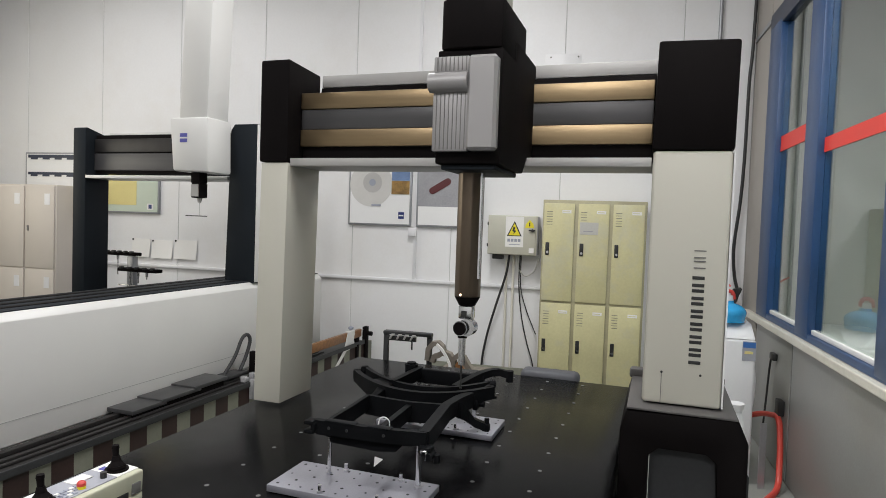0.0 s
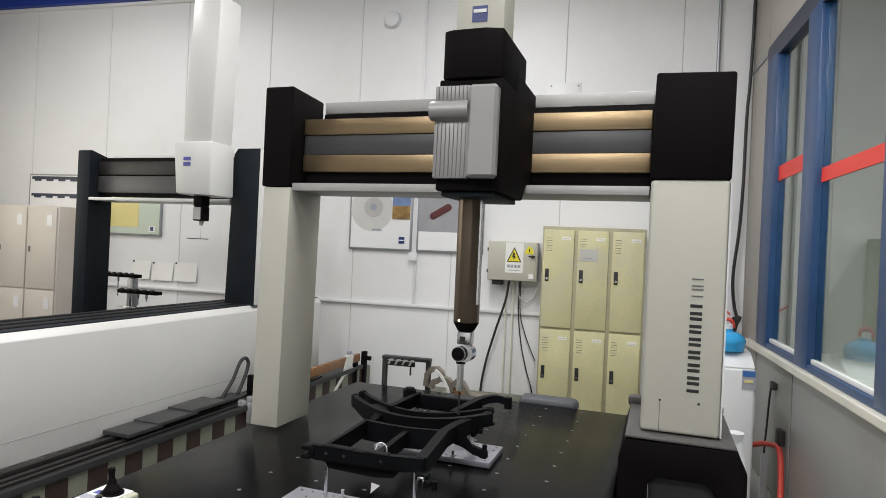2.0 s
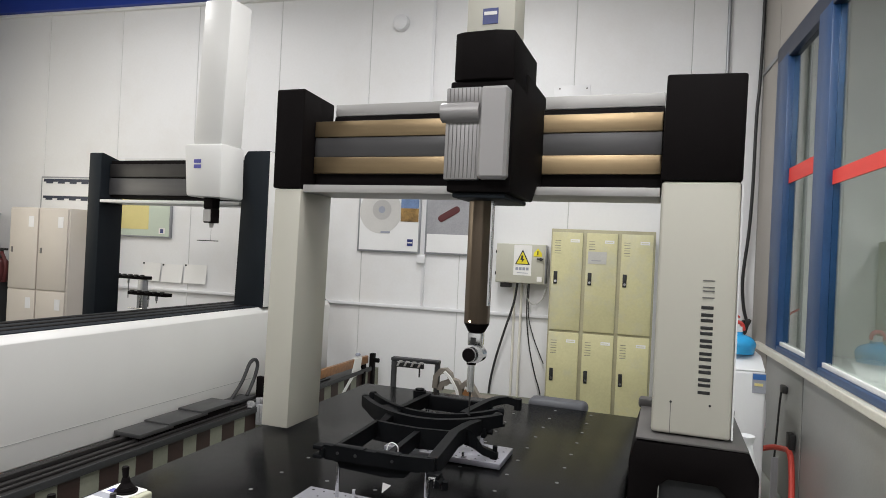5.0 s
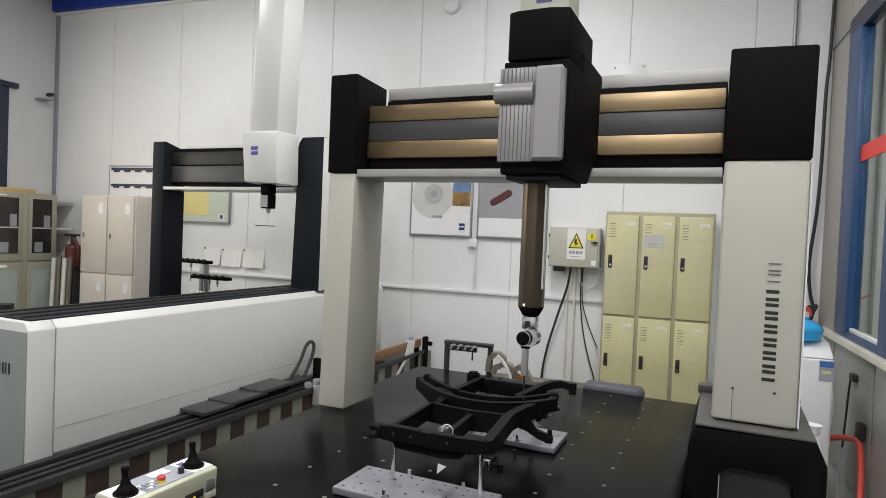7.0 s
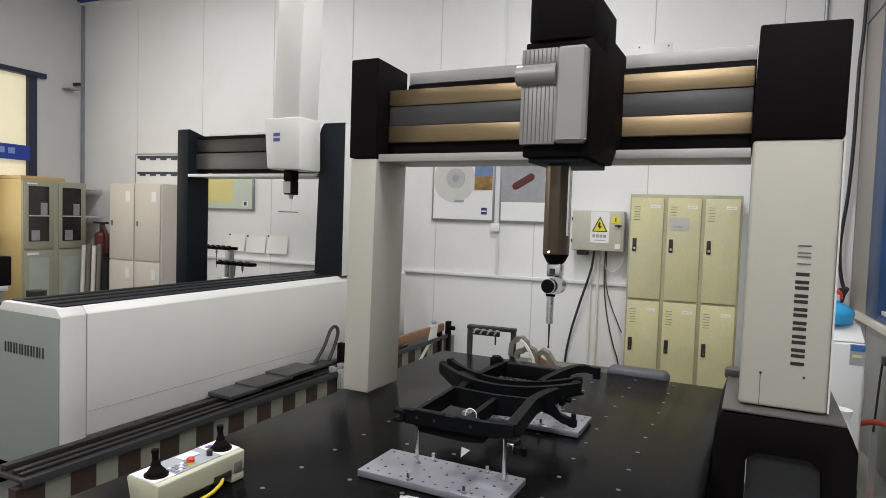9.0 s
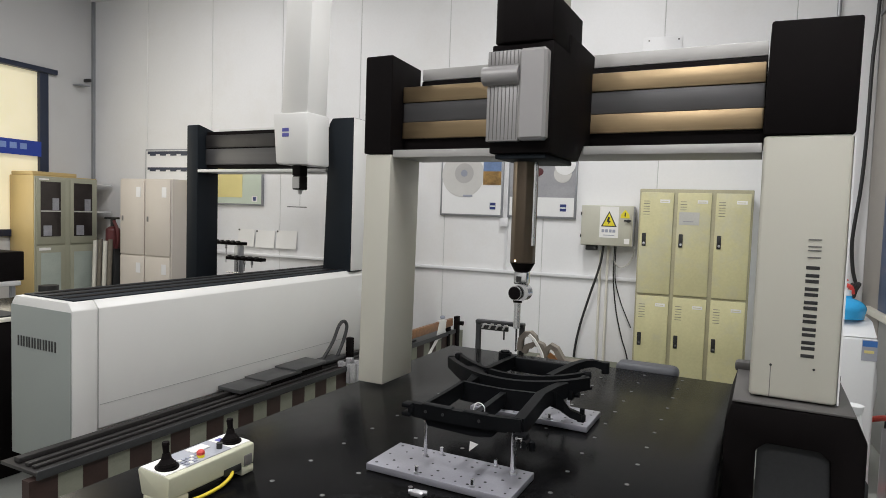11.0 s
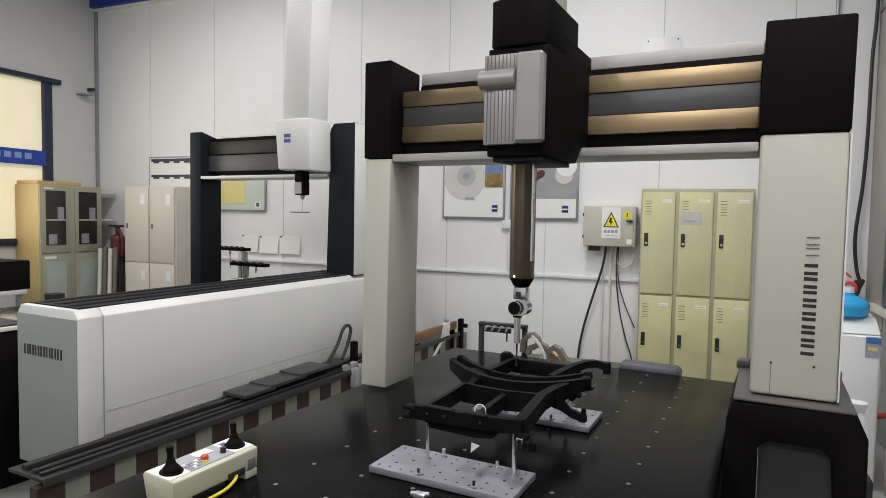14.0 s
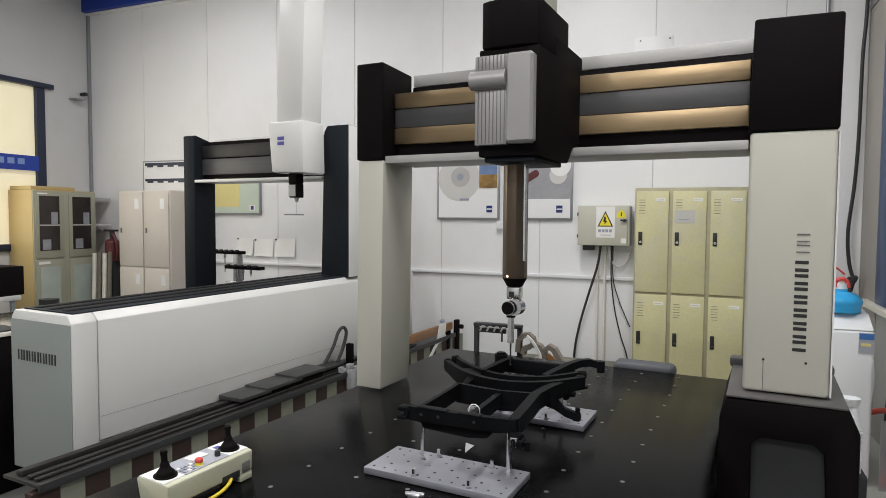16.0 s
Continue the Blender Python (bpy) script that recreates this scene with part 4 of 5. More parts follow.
def locker_bank(x0, yf, w, hgt, depth, cols, main, rim, label, detail=True):
    t = thing("locker", label, "locker", (x0 + w / 2, yf + depth / 2, 0), group="lockers")
    pitch = w / cols
    part("body", Form().box(x0, x0 + w, yf + 0.018, yf + depth, 0.0, hgt, 0.006), rim, t)
    mid = 0.97
    for i in range(cols):
        a, b = x0 + i * pitch + 0.014, x0 + (i + 1) * pitch - 0.018
        for z0, z1 in ((mid + 0.006, hgt - 0.03), (0.06, mid - 0.014)):
            d = part("door", Form().box(a, b, yf, yf + 0.017, z0, z1, 0.004), main, t)
            hz = z1 - (0.395 if z0 > 0.5 else 0.37)
            hx = a + 0.022
            part("latch", Form().box(hx - 0.012 + 0.01, hx + 0.03, yf - 0.005, yf - 0.0005, hz - 0.055, hz + 0.055, 0.004), "ink", d, "black recessed latch")
            part("knob", Form().cyl((hx + 0.016, yf - 0.014, hz - 0.03), (hx + 0.016, yf - 0.0055, hz - 0.03), 0.011, seg=14), "chrome", d, "chrome lock knob")
            part("vent", Form().box(hx, hx + 0.05, yf - 0.0015, yf + 0.002, z1 - 0.075, z1 - 0.071), "groove", d)
            for k in range(1, 6):
                part("vent", Form().box(hx, hx + 0.05, yf - 0.0015, yf + 0.002, z1 - 0.075 - k * 0.022, z1 - 0.071 - k * 0.022), "groove", d)
            if detail:
                part("name_tag", Form().box(b - 0.105, b - 0.028, yf - 0.002, yf - 0.0004, z1 - 0.085, z1 - 0.058), "paper", d)
                part("tag_line", Form().box(b - 0.097, b - 0.04, yf - 0.003, yf - 0.0021, z1 - 0.075, z1 - 0.069), "locker", d)
    return t


bank = locker_bank(0.026, 5.55, 0.868, 1.853, 0.42, 3, "locker", "lockframe", "cream steel locker bank with six doors")
part("bare_patch", Form().box(0.345, 0.50, 5.5475, 5.5492, 1.56, 1.665), "greycable", bank, "pale worn patch on a door")
part("torn_strip", Form().box(0.375, 0.455, 5.5455, 5.5473, 1.585, 1.592), "posterg", bank)
pink = thing("locker", "pale beige steel locker bank beside the cabinet", "locker", (-5.56, 5.76, 0), group="lockers")
part("body", Form().box(-5.99, -5.17, 5.568, 5.98, 0, 1.885, 0.006), "pinklock", pink)
for i in range(2):
    for z0, z1 in ((0.98, 1.868), (0.06, 0.965)):
        a = -5.98 + i * 0.405
        d = part("door", Form().box(a, a + 0.385, 5.55, 5.566, z0, z1, 0.004), "pinklock", pink)
        part("latch", Form().box(a + 0.03, a + 0.05, 5.543, 5.5495, z0 + 0.40, z0 + 0.46), "groove", d)
        # Vent drawn as a white patch, its pale highlight put into the colour
        part("vent", Form().box(a + 0.26, a + 0.33, 5.547, 5.5495, z1 - 0.20, z1 - 0.08), "dispenser", d)

# ---- filing cabinet and things in the far corner ----
cab = thing("filing_cabinet", "olive-grey steel cabinet with two glass doors", "cabinet", (-6.75, 5.28, 0))
CX = -6.55
part("body", Form().box(-6.98, CX - 0.018, 4.885, 5.695, 0, 1.88, 0.006), "cabside", cab, "straw-coloured cabinet body")
part("top_board", Form().box(-6.97, CX - 0.05, 4.9, 5.45, 1.881, 1.925, 0.005), "cabside", cab)
part("face", Form().box(CX - 0.017, CX - 0.001, 4.89, 5.69, 0.02, 1.87, 0.003), "cabinet", cab)
for a in (4.95, 5.365):
    d = part("glass_door", Form().box(CX, CX + 0.012, a - 0.045, a + 0.30, 1.08, 1.85, 0.003), "cabinet", cab)
    part("pane", Form().box(CX + 0.0125, CX + 0.016, a, a + 0.245, 1.17, 1.81), "darkglass", d, "dark glass pane")
    part("shelf_edge", Form().box(CX + 0.0165, CX + 0.019, a, a + 0.245, 1.46, 1.475), "greycable", d)
    part("folders", Form().box(CX + 0.0165, CX + 0.02, a + 0.03, a + 0.13, 1.18, 1.30), "book", d)
    part("folders", Form().box(CX + 0.0165, CX + 0.02, a + 0.14, a + 0.22, 1.478, 1.62), "book", d)
    e = part("lower_door", Form().box(CX, CX + 0.012, a - 0.045, a + 0.30, 0.06, 1.06, 0.003), "cabinet", cab)
    part("lower_pane", Form().box(CX + 0.0125, CX + 0.015, a, a + 0.245, 0.25, 0.98), "paleglass", e, "pale green lower panel")
part("label_strip", Form().box(CX + 0.013, CX + 0.016, 4.93, 5.05, 1.828, 1.845), "paper", cab)
part("label_strip", Form().box(CX + 0.013, CX + 0.016, 4.93, 5.07, 1.01, 1.04), "paper", cab)

cup = thing("dark_mug", "dark mug on the low table", "mug", (-5.35, 4.2, 0.0))
part("stand", Form().cyl((-5.35, 4.2, 0), (-5.35, 4.2, 0.63), 0.05), "alu", cup)
part("body", Form().cyl((-5.35, 4.2, 0.631), (-5.35, 4.2, 0.765), 0.085, 0.088), "ink", cup)

ext = thing("fire_extinguisher", "dark red fire extinguisher with a black handle", "extinguisher", (-6.28, 5.68, 0.0))
part("stand", Form().box(-6.38, -6.18, 5.63, 5.83, 0, 1.02, 0.01), "darkgrey", ext)
part("cylinder", Form().cyl((-6.28, 5.70, 1.021), (-6.28, 5.70, 1.24), 0.085).ball((-6.28, 5.70, 1.24), 0.085, 1, 1, 0.7), "capsule", ext)
part("valve", Form().cyl((-6.28, 5.70, 1.28), (-6.28, 5.70, 1.40), 0.03).box(-6.40, -6.20, 5.67, 5.73, 1.385, 1.41, 0.005), "ink", ext)
part("hose", Form().tube([(-6.24, 5.68, 1.36), (-6.14, 5.64, 1.27), (-6.12, 5.64, 1.15), (-6.15, 5.64, 1.03)], 0.02), "capsule", ext)
tubes = thing("aluminium_tubes", "upright aluminium profiles leaning in the corner", "tubes", (-6.15, 5.5, 0), kind="")
for k in range(4):
    part("tube", Form().cyl((-6.39 + 0.075 * k, 5.5 + 0.01 * k, 0), (-6.39 + 0.075 * k, 5.54 + 0.01 * k, 1.12 + 0.02 * (k % 2)), 0.026, seg=12), "sill" if k % 2 == 0 else "beige", tubes)

shelf_unit = thing("narrow_shelf", "narrow grey shelf unit beside the cabinet", "shelf", (-6.75, 5.83, 0))
part("back", Form().box(-6.985, -6.97, 5.72, 5.95, 0, 1.82), "wallgrey", shelf_unit)
for z in (0.4, 0.9, 1.45, 1.80):
    part("board", Form().box(-6.97, -6.6, 5.72, 5.95, z, z + 0.025, 0.003), "wallgrey", shelf_unit)
for x in (-6.965, -6.62):
    part("post", Form().box(x, x + 0.02, 5.70, 5.718, 0, 1.82, 0.002), "alu", shelf_unit)
desk = thing("white_desk", "white desk below the wide window", "desk", (-6.2, 3.9, 0))
part("top", Form().box(-6.6, -5.6, 3.2, 4.10, 0.755, 0.80, 0.008), "wallgrey", desk)
for x in (-6.55, -5.68):
    for y in (3.25, 4.03):
        part("leg", Form().box(x, x + 0.04, y, y + 0.04, 0, 0.754, 0.004), "alu", desk)
mon = thing("dark_case", "dark flat case standing on the desk", "case", (-5.9, 3.7, 0.801))
part("body", Form().box(-6.2, -5.63, 3.35, 4.15, 0.801, 1.085, 0.01), "black", mon)
camr = thing("wall_bracket", "small dark wall bracket", "bracket", (-6.99, 5.87, 3.1))
part("arm", Form().box(-6.998, -6.9, 5.85, 5.89, 3.14, 3.18, 0.004), "ink", camr)
part("plate", Form().box(-6.998, -6.86, 5.70, 5.84, 3.07, 3.085, 0.003), "alu", camr)

# ---- on the back wall ----
W = WY1


def flat(name, x0, x1, z0, z1, m, parent, lift=0.0, thick=0.0015, label=""):
    return part(name, Form().box(x0, x1, W - 0.03 - lift - thick, W - 0.03 - lift, z0, z1), m, parent, label)


def round_flat(name, cx, cz, r, m, parent, lift):
    return part(name, Form().cyl((cx, W - 0.03 - lift - 0.0015, cz), (cx, W - 0.03 - lift, cz), r, seg=40), m, parent)


def board(name, x0, x1, z0, z1, face, label, edge="alu"):
    t = thing(name, label, "poster", ((x0 + x1) / 2, W - 0.015, z0))
    part("backing", Form().box(x0, x1, W - 0.03, W - 0.001, z0, z1, 0.003), edge, t)
    flat("print", x0 + 0.018, x1 - 0.018, z0 + 0.018, z1 - 0.018, face, t)
    return t


p1 = board("poster", -1.968, -1.305, 1.574, 2.32, "white", "framed white poster with a grey disc and a photo")
round_flat("disc", -1.73, 1.985, 0.225, "posterd", p1, 0.002)
round_flat("disc_core", -1.715, 2.0, 0.10, "posterd2", p1, 0.004)
round_flat("disc_hub", -1.715, 2.0, 0.035, "greyink", p1, 0.006)
flat("photo", -1.512, -1.325, 1.888, 2.02, "posterp", p1, 0.006)
flat("photo_top", -1.512, -1.325, 2.021, 2.16, "postersky", p1, 0.006)
flat("badge", -1.435, -1.375, 1.645, 1.712, "logo", p1, 0.004)
flat("badge_band", -1.43, -1.38, 1.672, 1.684, "paper", p1, 0.006)
flat("caption", -1.72, -1.62, 1.765, 1.785, "greyink", p1, 0.006)
p2 = board("poster", -1.252, -0.583, 1.574, 2.32, "posterg", "framed grey poster with a red capsule")
flat("white_foot", -1.232, -0.603, 1.594, 1.775, "white", p2, 0.002)
flat("badge", -0.735, -0.675, 1.645, 1.712, "logo", p2, 0.004)
flat("badge_band", -0.73, -0.68, 1.672, 1.684, "paper", p2, 0.006)
cp = Form().cyl((-1.09, W - 0.036, 1.93), (-0.94, W - 0.036, 2.02), 0.034, seg=20).ball((-1.09, W - 0.036, 1.93), 0.034).ball((-0.94, W - 0.036, 2.02), 0.034)
bmesh.ops.scale(cp.bm, vec=(1, 0.06, 1), space=Matrix.Translation((0, -(W - 0.036), 0)), verts=cp.bm.verts[:])
part("capsule", cp, "capsule", p2, "dark red capsule picture")
round_flat("cup", -0.72, 2.0, 0.085, "posterd", p2, 0.004)
round_flat("cup_top", -0.70, 2.09, 0.10, "white", p2, 0.006)

chart = board("chart_board", -6.04, -5.1, 1.75, 2.277, "white", "white chart board with blue printed rows")
flat("row_head", -6.0, -5.12, 2.215, 2.25, "navy", chart, 0.002)
flat("row_head", -6.0, -5.12, 2.02, 2.05, "navy", chart, 0.002)
for k in range(5):
    flat("row_mark", -5.96 + k * 0.17, -5.86 + k * 0.17, 2.195, 2.216, "navy", chart, 0.004)
    flat("row_mark", -5.96 + k * 0.17, -5.86 + k * 0.17, 2.0, 2.021, "navy", chart, 0.004)
flat("cream_foot", -6.02, -5.12, 1.77, 1.88, "yboard", chart, 0.002)
yb = board("notice_board", -5.05, -4.21, 1.61, 2.06, "gboard", "framed yellow and green notice board")
flat("yellow_sheet", -5.03, -4.50, 1.70, 2.04, "yboard", yb, 0.002)
flat("badge", -4.36, -4.28, 1.655, 1.72, "paper", yb, 0.002)
flat("badge_mark", -4.34, -4.30, 1.665, 1.71, "logo", yb, 0.004)
for x0, x1, z0, z1 in ((-4.565, -4.33, 1.128, 1.33), (-4.306, -4.04, 1.122, 1.322), (-4.014, -3.735, 1.125, 1.332)):
    s = thing("paper_sheet", "white paper sheet pinned on the wall", "paper", ((x0 + x1) / 2, W - 0.003, z0), group="paper sheets")
    part("sheet", Form().prism([(W - 0.0035, z1), (W - 0.0015, z1), (W - 0.012, (z0 + z1) / 2), (W - 0.026, z0), (W - 0.028, z0), (W - 0.014, (z0 + z1) / 2)], "x", x0, x1), "paper", s)
    part("pin", Form().cyl((x0 + 0.01, W - 0.012, z1 - 0.01), (x0 + 0.01, W - 0.0045, z1 - 0.01), 0.01, seg=10), "ink", s)

disc = thing("smoke_detector", "round white detector on the wall", "detector", (-1.609, W, 3.89))
part("body", Form().cyl((-1.609, W - 0.055, 3.89), (-1.609, W - 0.001, 3.89), 0.075, 0.088, 28).cyl((-1.609, W - 0.07, 3.89), (-1.609, W - 0.055, 3.89), 0.045, 0.07, 28), "dispenser", disc)
trunk = thing("cable_trunking", "white horizontal cable trunking along the wall", "trunking", (-2.5, W, 1.03))
part("channel", Form().box(-4.9, -0.0, W - 0.03, W - 0.001, 1.022, 1.052, 0.003), "dispenser", trunk)
riser = thing("cable_trunking", "slim white upright trunking with a socket box", "trunking", (-1.27, W, 1.05))
part("channel", Form().box(-1.275, -1.245, W - 0.022, W - 0.001, 1.053, 4.2, 0.003), "dispenser", riser)
part("socket_box", Form().box(-1.322, -1.236, W - 0.055, W - 0.0225, 1.481, 1.562, 0.005), "dispenser", riser)
pole = thing("grey_conduit", "dark grey upright conduit on the wall", "conduit", (1.452, W, 0))
part("pipe", Form().cyl((1.452, W - 0.02, 0), (1.452, W - 0.02, CEIL), 0.016), "alu", pole)
strip = thing("wall_plate", "faint white cover plate screwed to the wall", "plate", (0.05, W, 3.1))
part("plate", Form().box(-0.05, 0.28, W - 0.006, W - 0.001, 2.72, 3.22, 0.002), "wall", strip)
for px, pz in ((0.0, 3.19), (0.25, 3.19), (0.25, 2.78)):
    part("rivet", Form().cyl((px, W - 0.009, pz), (px, W - 0.0061, pz), 0.008, seg=10), "groove", strip)

ebox = thing("electrical_box", "grey steel electrical box with a yellow warning sign", "electrical box", (-0.27, 5.91, 1.34))
part("case", Form().box(-0.503, -0.045, 5.832, 5.999, 1.345, 1.71, 0.006), "ebox", ebox)
part("door", Form().box(-0.50, -0.06, 5.82, 5.831, 1.35, 1.706, 0.004), "ebox", ebox)
# Thin darker sheet paints the shade on the right side of the box
part("side_shade", Form().box(-0.0445, -0.04, 5.835, 5.995, 1.35, 1.70), "alu", ebox)
for z in (1.63, 1.43):
    part("hinge", Form().box(-0.506, -0.496, 5.812, 5.8195, z - 0.015, z + 0.015), "ink", ebox)
part("lock", Form().cyl((-0.085, 5.80, 1.575), (-0.085, 5.8195, 1.575), 0.014).box(-0.12, -0.06, 5.797, 5.802, 1.57, 1.585), "ink", ebox)
part("sign", Form().box(-0.335, -0.17, 5.8165, 5.8195, 1.42, 1.70), "paper", ebox, "white sign with a yellow warning triangle")
part("triangle_rim", Form().prism([(-0.322, 1.52), (-0.184, 1.52), (-0.253, 1.66)], "y", 5.8145, 5.8163), "ink", ebox)
part("triangle", Form().prism([(-0.307, 1.528), (-0.199, 1.528), (-0.253, 1.640)], "y", 5.8125, 5.8143), "yellow", ebox)
part("bolt_mark", Form().prism([(-0.262, 1.61), (-0.245, 1.60), (-0.252, 1.575), (-0.235, 1.57), (-0.262, 1.537), (-0.257, 1.56), (-0.272, 1.566)], "y", 5.8105, 5.8123), "ink", ebox)
for k in range(4):
    part("sign_text", Form().box(-0.315 + 0.032 * k, -0.29 + 0.032 * k, 5.8145, 5.8163, 1.468, 1.495), "greyink", ebox)
part("sign_text", Form().box(-0.30, -0.2, 5.8145, 5.8163, 1.440, 1.446), "greyink", ebox)
part("small_sign", Form().prism([(-0.155, 1.60), (-0.075, 1.60), (-0.08, 1.635), (-0.115, 1.675), (-0.15, 1.635)], "y", 5.8165, 5.8195), "yellow", ebox)
part("small_mark", Form().box(-0.12, -0.11, 5.8145, 5.8163, 1.615, 1.65), "ink", ebox)
part("white_tag", Form().box(-0.115, -0.07, 5.8165, 5.8195, 1.37, 1.415), "paper", ebox)
part("gland", Form().box(-0.46, -0.36, 5.86, 5.95, 1.30, 1.344, 0.006), "ink", ebox)
part("thin_cable", Form().tube([(-0.22, 5.90, 1.345), (-0.21, 5.90, 1.22), (-0.15, 5.92, 1.15), (-0.07, 5.93, 1.2), (-0.03, 5.95, 1.32)], 0.007), "greycable", ebox)
part("black_cable", Form().tube([(-0.30, 5.88, 1.345), (-0.33, 5.90, 1.15), (-0.42, 5.93, 0.85), (-0.50, 5.95, 0.55), (-0.54, 5.96, 0.28), (-0.53, 5.96, 0.0)], 0.011), "cable", ebox)
part("black_cable", Form().tube([(-0.20, 5.88, 1.345), (-0.205, 5.92, 1.05), (-0.17, 5.94, 0.75), (-0.11, 5.95, 0.5), (-0.05, 5.955, 0.3), (-0.03, 5.96, 0.0)], 0.006), "cable", ebox)
part("black_cable", Form().tube([(-0.19, 5.89, 1.345), (-0.19, 5.93, 1.05), (-0.14, 5.95, 0.85), (-0.08, 5.96, 0.7), (-0.035, 5.965, 0.6)], 0.005), "cable", ebox)
for x in (-0.335, -0.27):
    c = thing("white_pipe", "slim white upright pipe below the electrical box", "pipe", (x, 5.97, 0), group="white pipes")
    part("pipe", Form().cyl((x, 5.965, 0), (x, 5.965, 1.3 if x < -0.3 else 1.34), 0.012), "sill", c)
back_board = thing("plywood_board", "pale plywood board leaning behind the table", "board", (-0.6, 5.4, 0))
part("sheet", Form().box(-1.05, -0.02, 5.80, 5.82, 0.0, 0.30, 0.003), "stripe_l", back_board)

# ---- behind the table ----
plank = thing("wooden_plank", "brown wooden plank lying on the machine ledge", "plank", (0.24, 3.2, 0.447), TWO)
part("board", Form().box(0.215, 0.25, 2.45, 3.66, 0.490, 0.565, 0.004), "wood", plank)
part("spacer", Form().box(0.21, 0.25, 2.45, 2.5, 0.447, 0.489, 0.003), "black", plank)
part("spacer", Form().box(0.21, 0.25, 3.55, 3.62, 0.447, 0.489, 0.003), "black", plank)
endpost = thing("end_post", "dark iron post at the end of the machine ledge", "post", (0.26, 3.74, 0), TWO)
part("post", Form().box(0.23, 0.272, 3.715, 3.775, 0, 0.575, 0.004), "black", endpost)
part("post", Form().box(0.252, 0.272, 3.53, 3.57, 0, 0.43, 0.003), "black", endpost)
part("knob", Form().cyl((0.272, 3.745, 0.51), (0.32, 3.745, 0.51), 0.022, seg=14), "black", endpost)
ribbon = thing("white_ribbon", "white cloth ribbon tied round the plank", "ribbon", (0.26, 3.4, 0.45), TWO)
part("band", Form().prism([(3.30, 0.43), (3.47, 0.435), (3.50, 0.57), (3.43, 0.575), (3.36, 0.57)], "x", 0.254, 0.260).box(0.21, 0.262, 3.38, 3.50, 0.5665, 0.574, 0.003), "paper", ribbon)
part("knot", Form().ball((0.235, 3.46, 0.60), 0.025, 1, 1.2, 0.7), "greyink", ribbon)
part("tail", Form().prism([(3.13, 0.30), (3.17, 0.285), (3.37, 0.43), (3.33, 0.455)], "x", 0.258, 0.262), "paper", ribbon)
part("fold", Form().prism([(3.30, 0.40), (3.50, 0.42), (3.49, 0.47), (3.32, 0.46)], "x", 0.256, 0.260), "paper", ribbon)
trolley = thing("steel_trolley", "grey steel push trolley with a notched top rack", "trolley", (-0.56, 3.62, 0))
for x in (-0.712, -0.44):
    part("post", Form().box(x, x + 0.03, 3.6, 3.63, 0, 0.945, 0.006), "darkgrey", trolley)
part("top_rack", Form().box(-0.712, -0.41, 3.59, 3.64, 0.935, 0.957, 0.006), "darkgrey", trolley)
part("rack_tray", Form().box(-0.675, -0.50, 3.572, 3.592, 0.905, 0.934, 0.003), "ink", trolley, "black tray of the rack")
for k in range(4):
    x = -0.665 + 0.043 * k
    part("clip", Form().prism([(x, 0.914), (x + 0.012, 0.914), (x + 0.022, 0.934), (x + 0.036, 0.934), (x + 0.036, 0.946), (x + 0.016, 0.946)], "y", 3.562, 3.5715, 0.001), "silver", trolley, "bright bent clip")
part("hanging_stylus", Form().cyl((-0.525, 3.58, 0.855), (-0.525, 3.58, 0.904), 0.005), "ink", trolley)
part("shelf", Form().box(-0.72, -0.40, 3.55, 3.95, 0.45, 0.475, 0.004), "darkgrey", trolley)
# Crumpled straps on a plain block that is added to hold them up
sack = thing("strap_heap", "heap of crumpled beige straps", "sack", (-0.25, 3.75, 0.0))
part("heap", Form().box(-0.42, -0.02, 3.64, 3.95, 0, 0.72, 0.05, 3), "beige", sack)


def webbing(line, y0, y1, m, label, th=0.015):
    """A flat band that runs along a line of (x, z) points, as wide as y0 to y1."""
    P = [Vector(p) for p in line]
    up, low = [], []
    for i, p in enumerate(P):
        t = (P[min(i + 1, len(P) - 1)] - P[max(i - 1, 0)]).normalized()
        n2 = Vector((-t.y, t.x)) * th
        up.append(tuple(p + n2))
        low.append(tuple(p - n2))
    f = Form()
    for i in range(len(P) - 1):
        f.prism([low[i], low[i + 1], up[i + 1], up[i]], "y", y0, y1)
    part("strap_fold", f, m, sack, label)


webbing([(-0.43, 0.80), (-0.425, 0.87), (-0.40, 0.90), (-0.37, 0.905), (-0.345, 0.885), (-0.335, 0.86), (-0.36, 0.835), (-0.39, 0.825), (-0.40, 0.79)], 3.58, 3.63, "webbing", "beige lifting strap loop")
webbing([(-0.37, 0.905), (-0.34, 0.88), (-0.315, 0.845), (-0.29, 0.80), (-0.275, 0.74), (-0.27, 0.70)], 3.56, 3.575, "paper", "white strap edge", 0.007)
webbing([(-0.335, 0.85), (-0.30, 0.84), (-0.275, 0.80), (-0.28, 0.76), (-0.30, 0.72)], 3.585, 3.64, "webbing", "beige lifting strap loop")
webbing([(-0.27, 0.82), (-0.245, 0.845), (-0.215, 0.83), (-0.19, 0.79), (-0.16, 0.75), (-0.12, 0.725)], 3.58, 3.64, "webbing", "beige lifting strap loop")
webbing([(-0.25, 0.80), (-0.225, 0.785), (-0.20, 0.75), (-0.17, 0.725)], 3.565, 3.579, "wood", "brown strap edge")
webbing([(-0.15, 0.74), (-0.10, 0.76), (-0.05, 0.745), (0.0, 0.725)], 3.59, 3.64, "beige", "dark strap end")
wire = thing("wire_coil", "small coil of white wire behind the table", "wire", (-0.6, 3.5, 0.0))
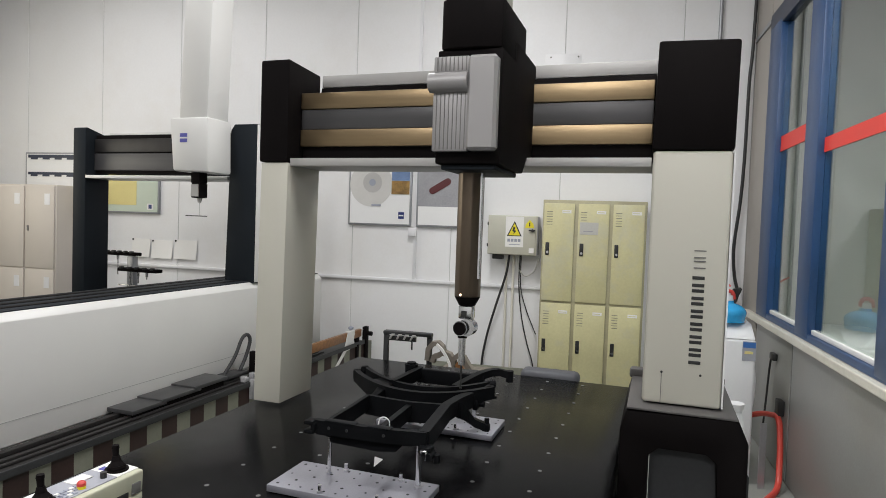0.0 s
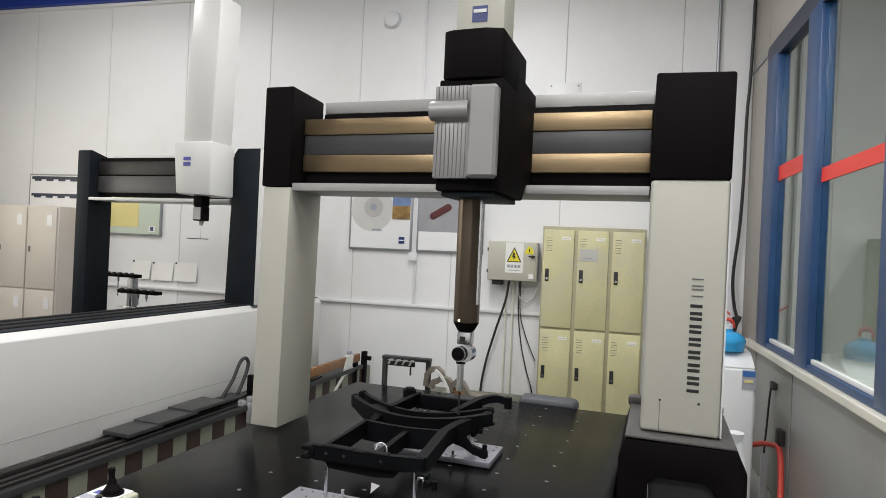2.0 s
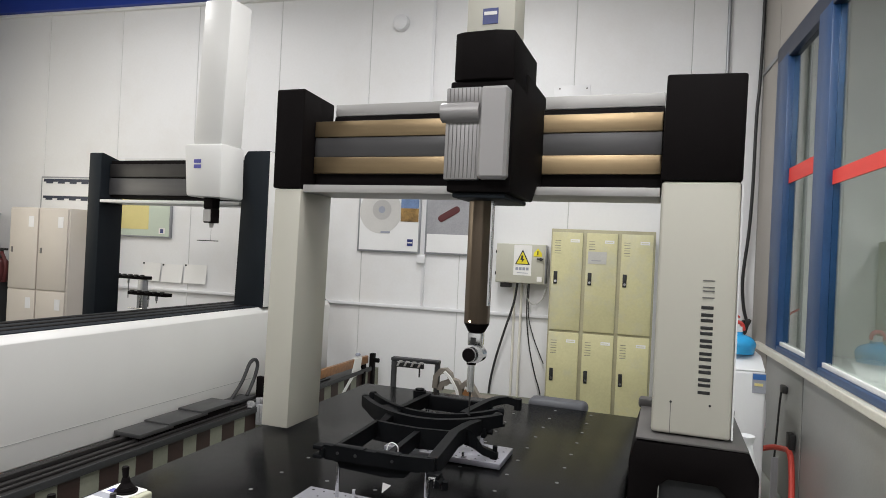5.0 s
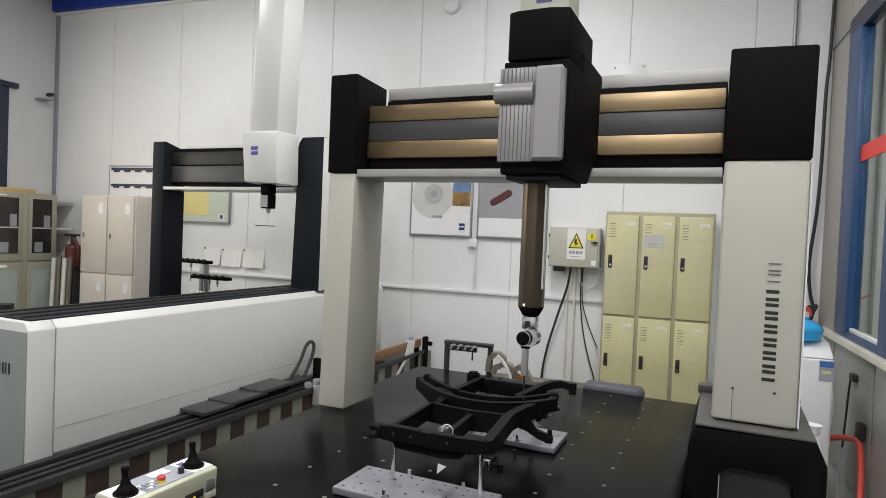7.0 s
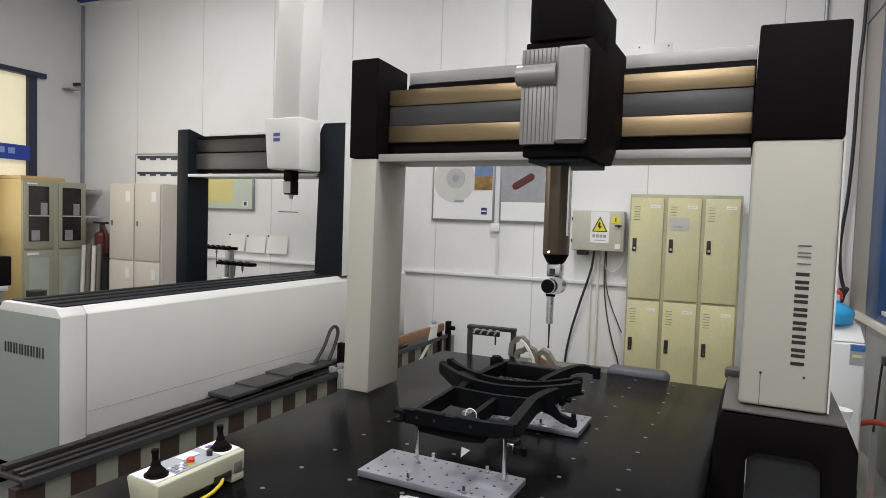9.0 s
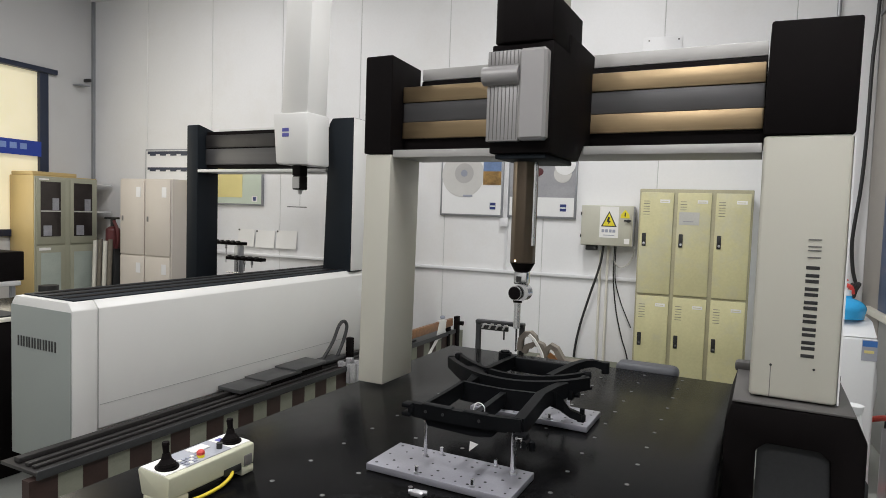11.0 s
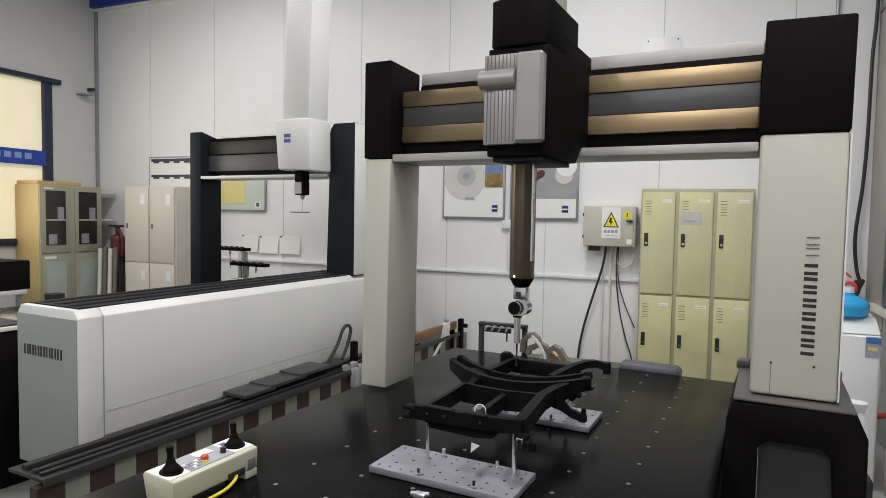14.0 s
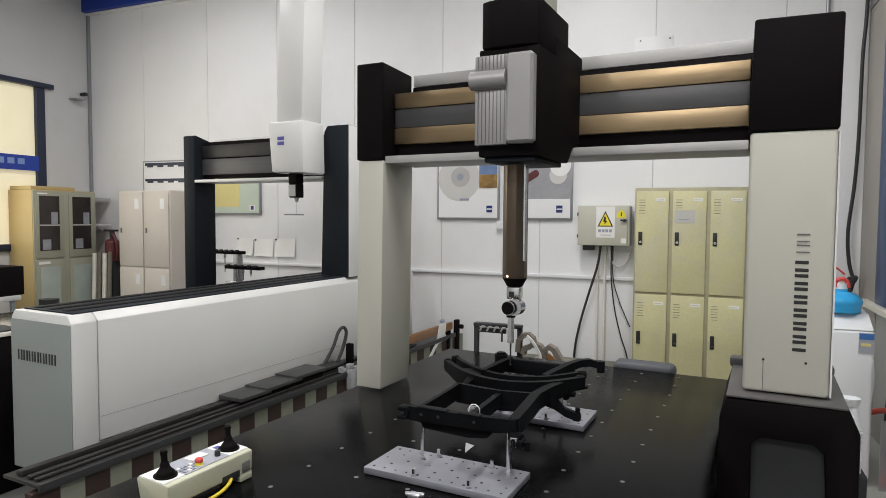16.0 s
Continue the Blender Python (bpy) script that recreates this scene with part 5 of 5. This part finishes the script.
part("coil", Form().tube([(-0.62 + 0.07 * math.cos(a), 3.5, 0.70 + 0.035 * math.sin(a)) for a in [k * 0.7 for k in range(19)]], 0.004), "paper", wire)
part("stand", Form().box(-0.68, -0.52, 3.46, 3.54, 0, 0.66, 0.004), "darkgrey", wire)

# ---- by the right partition ----
disp = thing("water_dispenser", "white water dispenser with a blue bottle on top", "water dispenser", (1.38, 4.55, 0))
part("body", Form().box(1.215, 1.525, 4.40, 4.72, 0.03, 0.935, 0.02, 3), "dispenser", disp)
part("top", Form().prism([(4.40, 0.936), (4.72, 0.936), (4.72, 1.03), (4.55, 1.02)], "x", 1.22, 1.52, 0.008), "dispenser", disp)
part("foot", Form().box(1.24, 1.50, 4.43, 4.70, 0, 0.029), "groove", disp)
part("label", Form().box(1.442, 1.522, 4.3975, 4.3998, 0.80, 0.925), "panelface", disp)
part("label_top", Form().box(1.445, 1.519, 4.3955, 4.3974, 0.885, 0.92), "sticker", disp, "blue product label")
part("label_mark", Form().box(1.455, 1.505, 4.3955, 4.3974, 0.845, 0.862), "yboard", disp)
part("side_pad", Form().ball((1.526, 4.55, 0.62), 0.12, 0.25, 1, 1.6), "dispenser", disp)
bottle = thing("water_bottle", "blue water bottle with a red handle", "bottle", (1.36, 4.6, 1.02))
part("bottle", Form().cyl((1.375, 4.58, 1.026), (1.375, 4.58, 1.085), 0.106, 0.116, 32).ball((1.375, 4.58, 1.085), 0.116, 1, 1, 0.58, 32).cyl((1.375, 4.58, 1.135), (1.375, 4.58, 1.165), 0.04, 0.034, 24), "bluewater", bottle)
part("neck", Form().cyl((1.375, 4.58, 1.166), (1.375, 4.58, 1.20), 0.034, 0.034, 20), "dispenser", bottle)
part("cap", Form().tube([(1.335, 4.57, 1.175), (1.345, 4.57, 1.215), (1.372, 4.57, 1.228), (1.40, 4.57, 1.215), (1.41, 4.57, 1.175)], 0.013), "redp", bottle, "red carrying handle")
cups = thing("cup_dispenser", "white plastic canister on a stand", "canister", (1.2, 3.3, 0))
part("stand", Form().box(1.15, 1.27, 3.25, 3.4, 0, 0.46, 0.01), "darkgrey", cups)
part("canister", Form().cyl((1.2, 3.3, 0.461), (1.2, 3.3, 0.66), 0.052).cyl((1.2, 3.3, 0.66), (1.2, 3.3, 0.76), 0.05, 0.03).cyl((1.2, 3.3, 0.76), (1.2, 3.3, 0.795), 0.036, 0.042), "dispenser", cups)
for k in range(5):
    part("ring", Form().cyl((1.2, 3.3, 0.52 + k * 0.03), (1.2, 3.3, 0.528 + k * 0.03), 0.055), "dispenser", cups)

wcable = thing("black_cable", "long black cable hanging down the wall corner", "cable", (1.72, 5.9, 1.1))
part("cable", Form().tube([(1.725, 5.96, CEIL - 0.01), (1.725, 5.96, 3.8), (1.715, 5.96, 3.2), (1.70, 5.96, 2.9), (1.695, 5.96, 2.3), (1.68, 5.96, 1.9), (1.645, 5.95, 1.5), (1.66, 5.94, 1.25), (1.69, 5.92, 1.12)], 0.014), "cable", wcable)
part("bundle", Form().tube([(1.69 - 0.05 * abs(math.sin(k * 1.1)), 5.86 + 0.06 * math.cos(k * 1.7), 1.09 + 0.06 * math.sin(k * 2.3)) for k in range(22)], 0.012, 8, 4), "cable", wcable, "dark tangled cable end")
part("red_lead", Form().tube([(1.48, 5.9, 1.26), (1.55, 5.88, 1.22), (1.62, 5.86, 1.16)], 0.008), "orange", wcable)
plug = thing("power_plug", "black power plug with its cord on the partition", "plug", (1.73, 4.85, 0.75))
part("plug", Form().box(1.715, 1.749, 4.79, 4.88, 0.74, 0.79, 0.008), "ink", plug)
part("cord", Form().tube([(1.725, 4.87, 0.74), (1.725, 4.90, 0.65), (1.72, 4.92, 0.45), (1.71, 4.92, 0.25), (1.70, 4.88, 0.02)], 0.007), "cable", plug)
sock = thing("socket_box", "small black socket box on the partition", "socket", (1.73, 4.6, 0.45))
part("box", Form().box(1.71, 1.749, 4.56, 4.65, 0.42, 0.52, 0.006), "ink", sock)
hose = thing("red_hose", "bright red air hose looped along the partition", "hose", (1.70, 4.5, 0))
part("hose", Form().tube([(1.45, 4.80, 0.02), (1.56, 4.86, 0.28), (1.64, 4.80, 0.36), (1.70, 4.66, 0.40), (1.715, 4.56, 0.40), (1.715, 4.50, 0.30), (1.70, 4.42, 0.15), (1.66, 4.30, 0.025), (1.5, 4.0, 0.022), (1.4, 3.6, 0.022)], 0.019), "orange", hose)
lean = thing("metal_strip", "bare metal strip leaning in the corner", "strip", (1.6, 4.5, 0))
part("bar", Form().strip([(1.56, 4.35), (1.60, 4.36)], 0.006, 0.0, 0.42), "steel", lean)


def motions():
    """The bridge, its carriage and its ram."""
    def along(y):
        return ONE @ Matrix.Translation((0, y, 0.845))
    walk(bridge, [(0.0, along(-0.047)), (9.3, along(-0.047)), (9.9, along(-0.04)), (10.7, along(-0.006)), (11.2, along(0.0)), (16.0, along(0.0))])
    walk(carriage, [(0.0, pose(0.157, 0, 0)), (9.5, pose(0.157, 0, 0)), (9.9, pose(0.125, 0, 0)), (10.5, pose(0.035, 0, 0)), (10.9, pose(0, 0, 0)), (16.0, pose(0, 0, 0))])
    walk(ram, [(0.0, pose(0.157, 0, -0.014)), (8.0, pose(0.157, 0, -0.014)), (8.2, pose(0.157, 0, 0.0)), (8.5, pose(0.157, 0, 0.053)), (9.0, pose(0.157, 0, 0.104)), (9.3, pose(0.157, 0, 0.118)), (9.5, pose(0.157, 0, 0.12)),
               (9.9, pose(0.125, 0, 0.12)), (10.5, pose(0.035, 0, 0.11)), (10.9, pose(0, 0, 0.06)), (11.4, pose(0, 0, 0.008)), (11.9, pose(0, 0, 0)), (16.0, pose(0, 0, 0))])


motions()
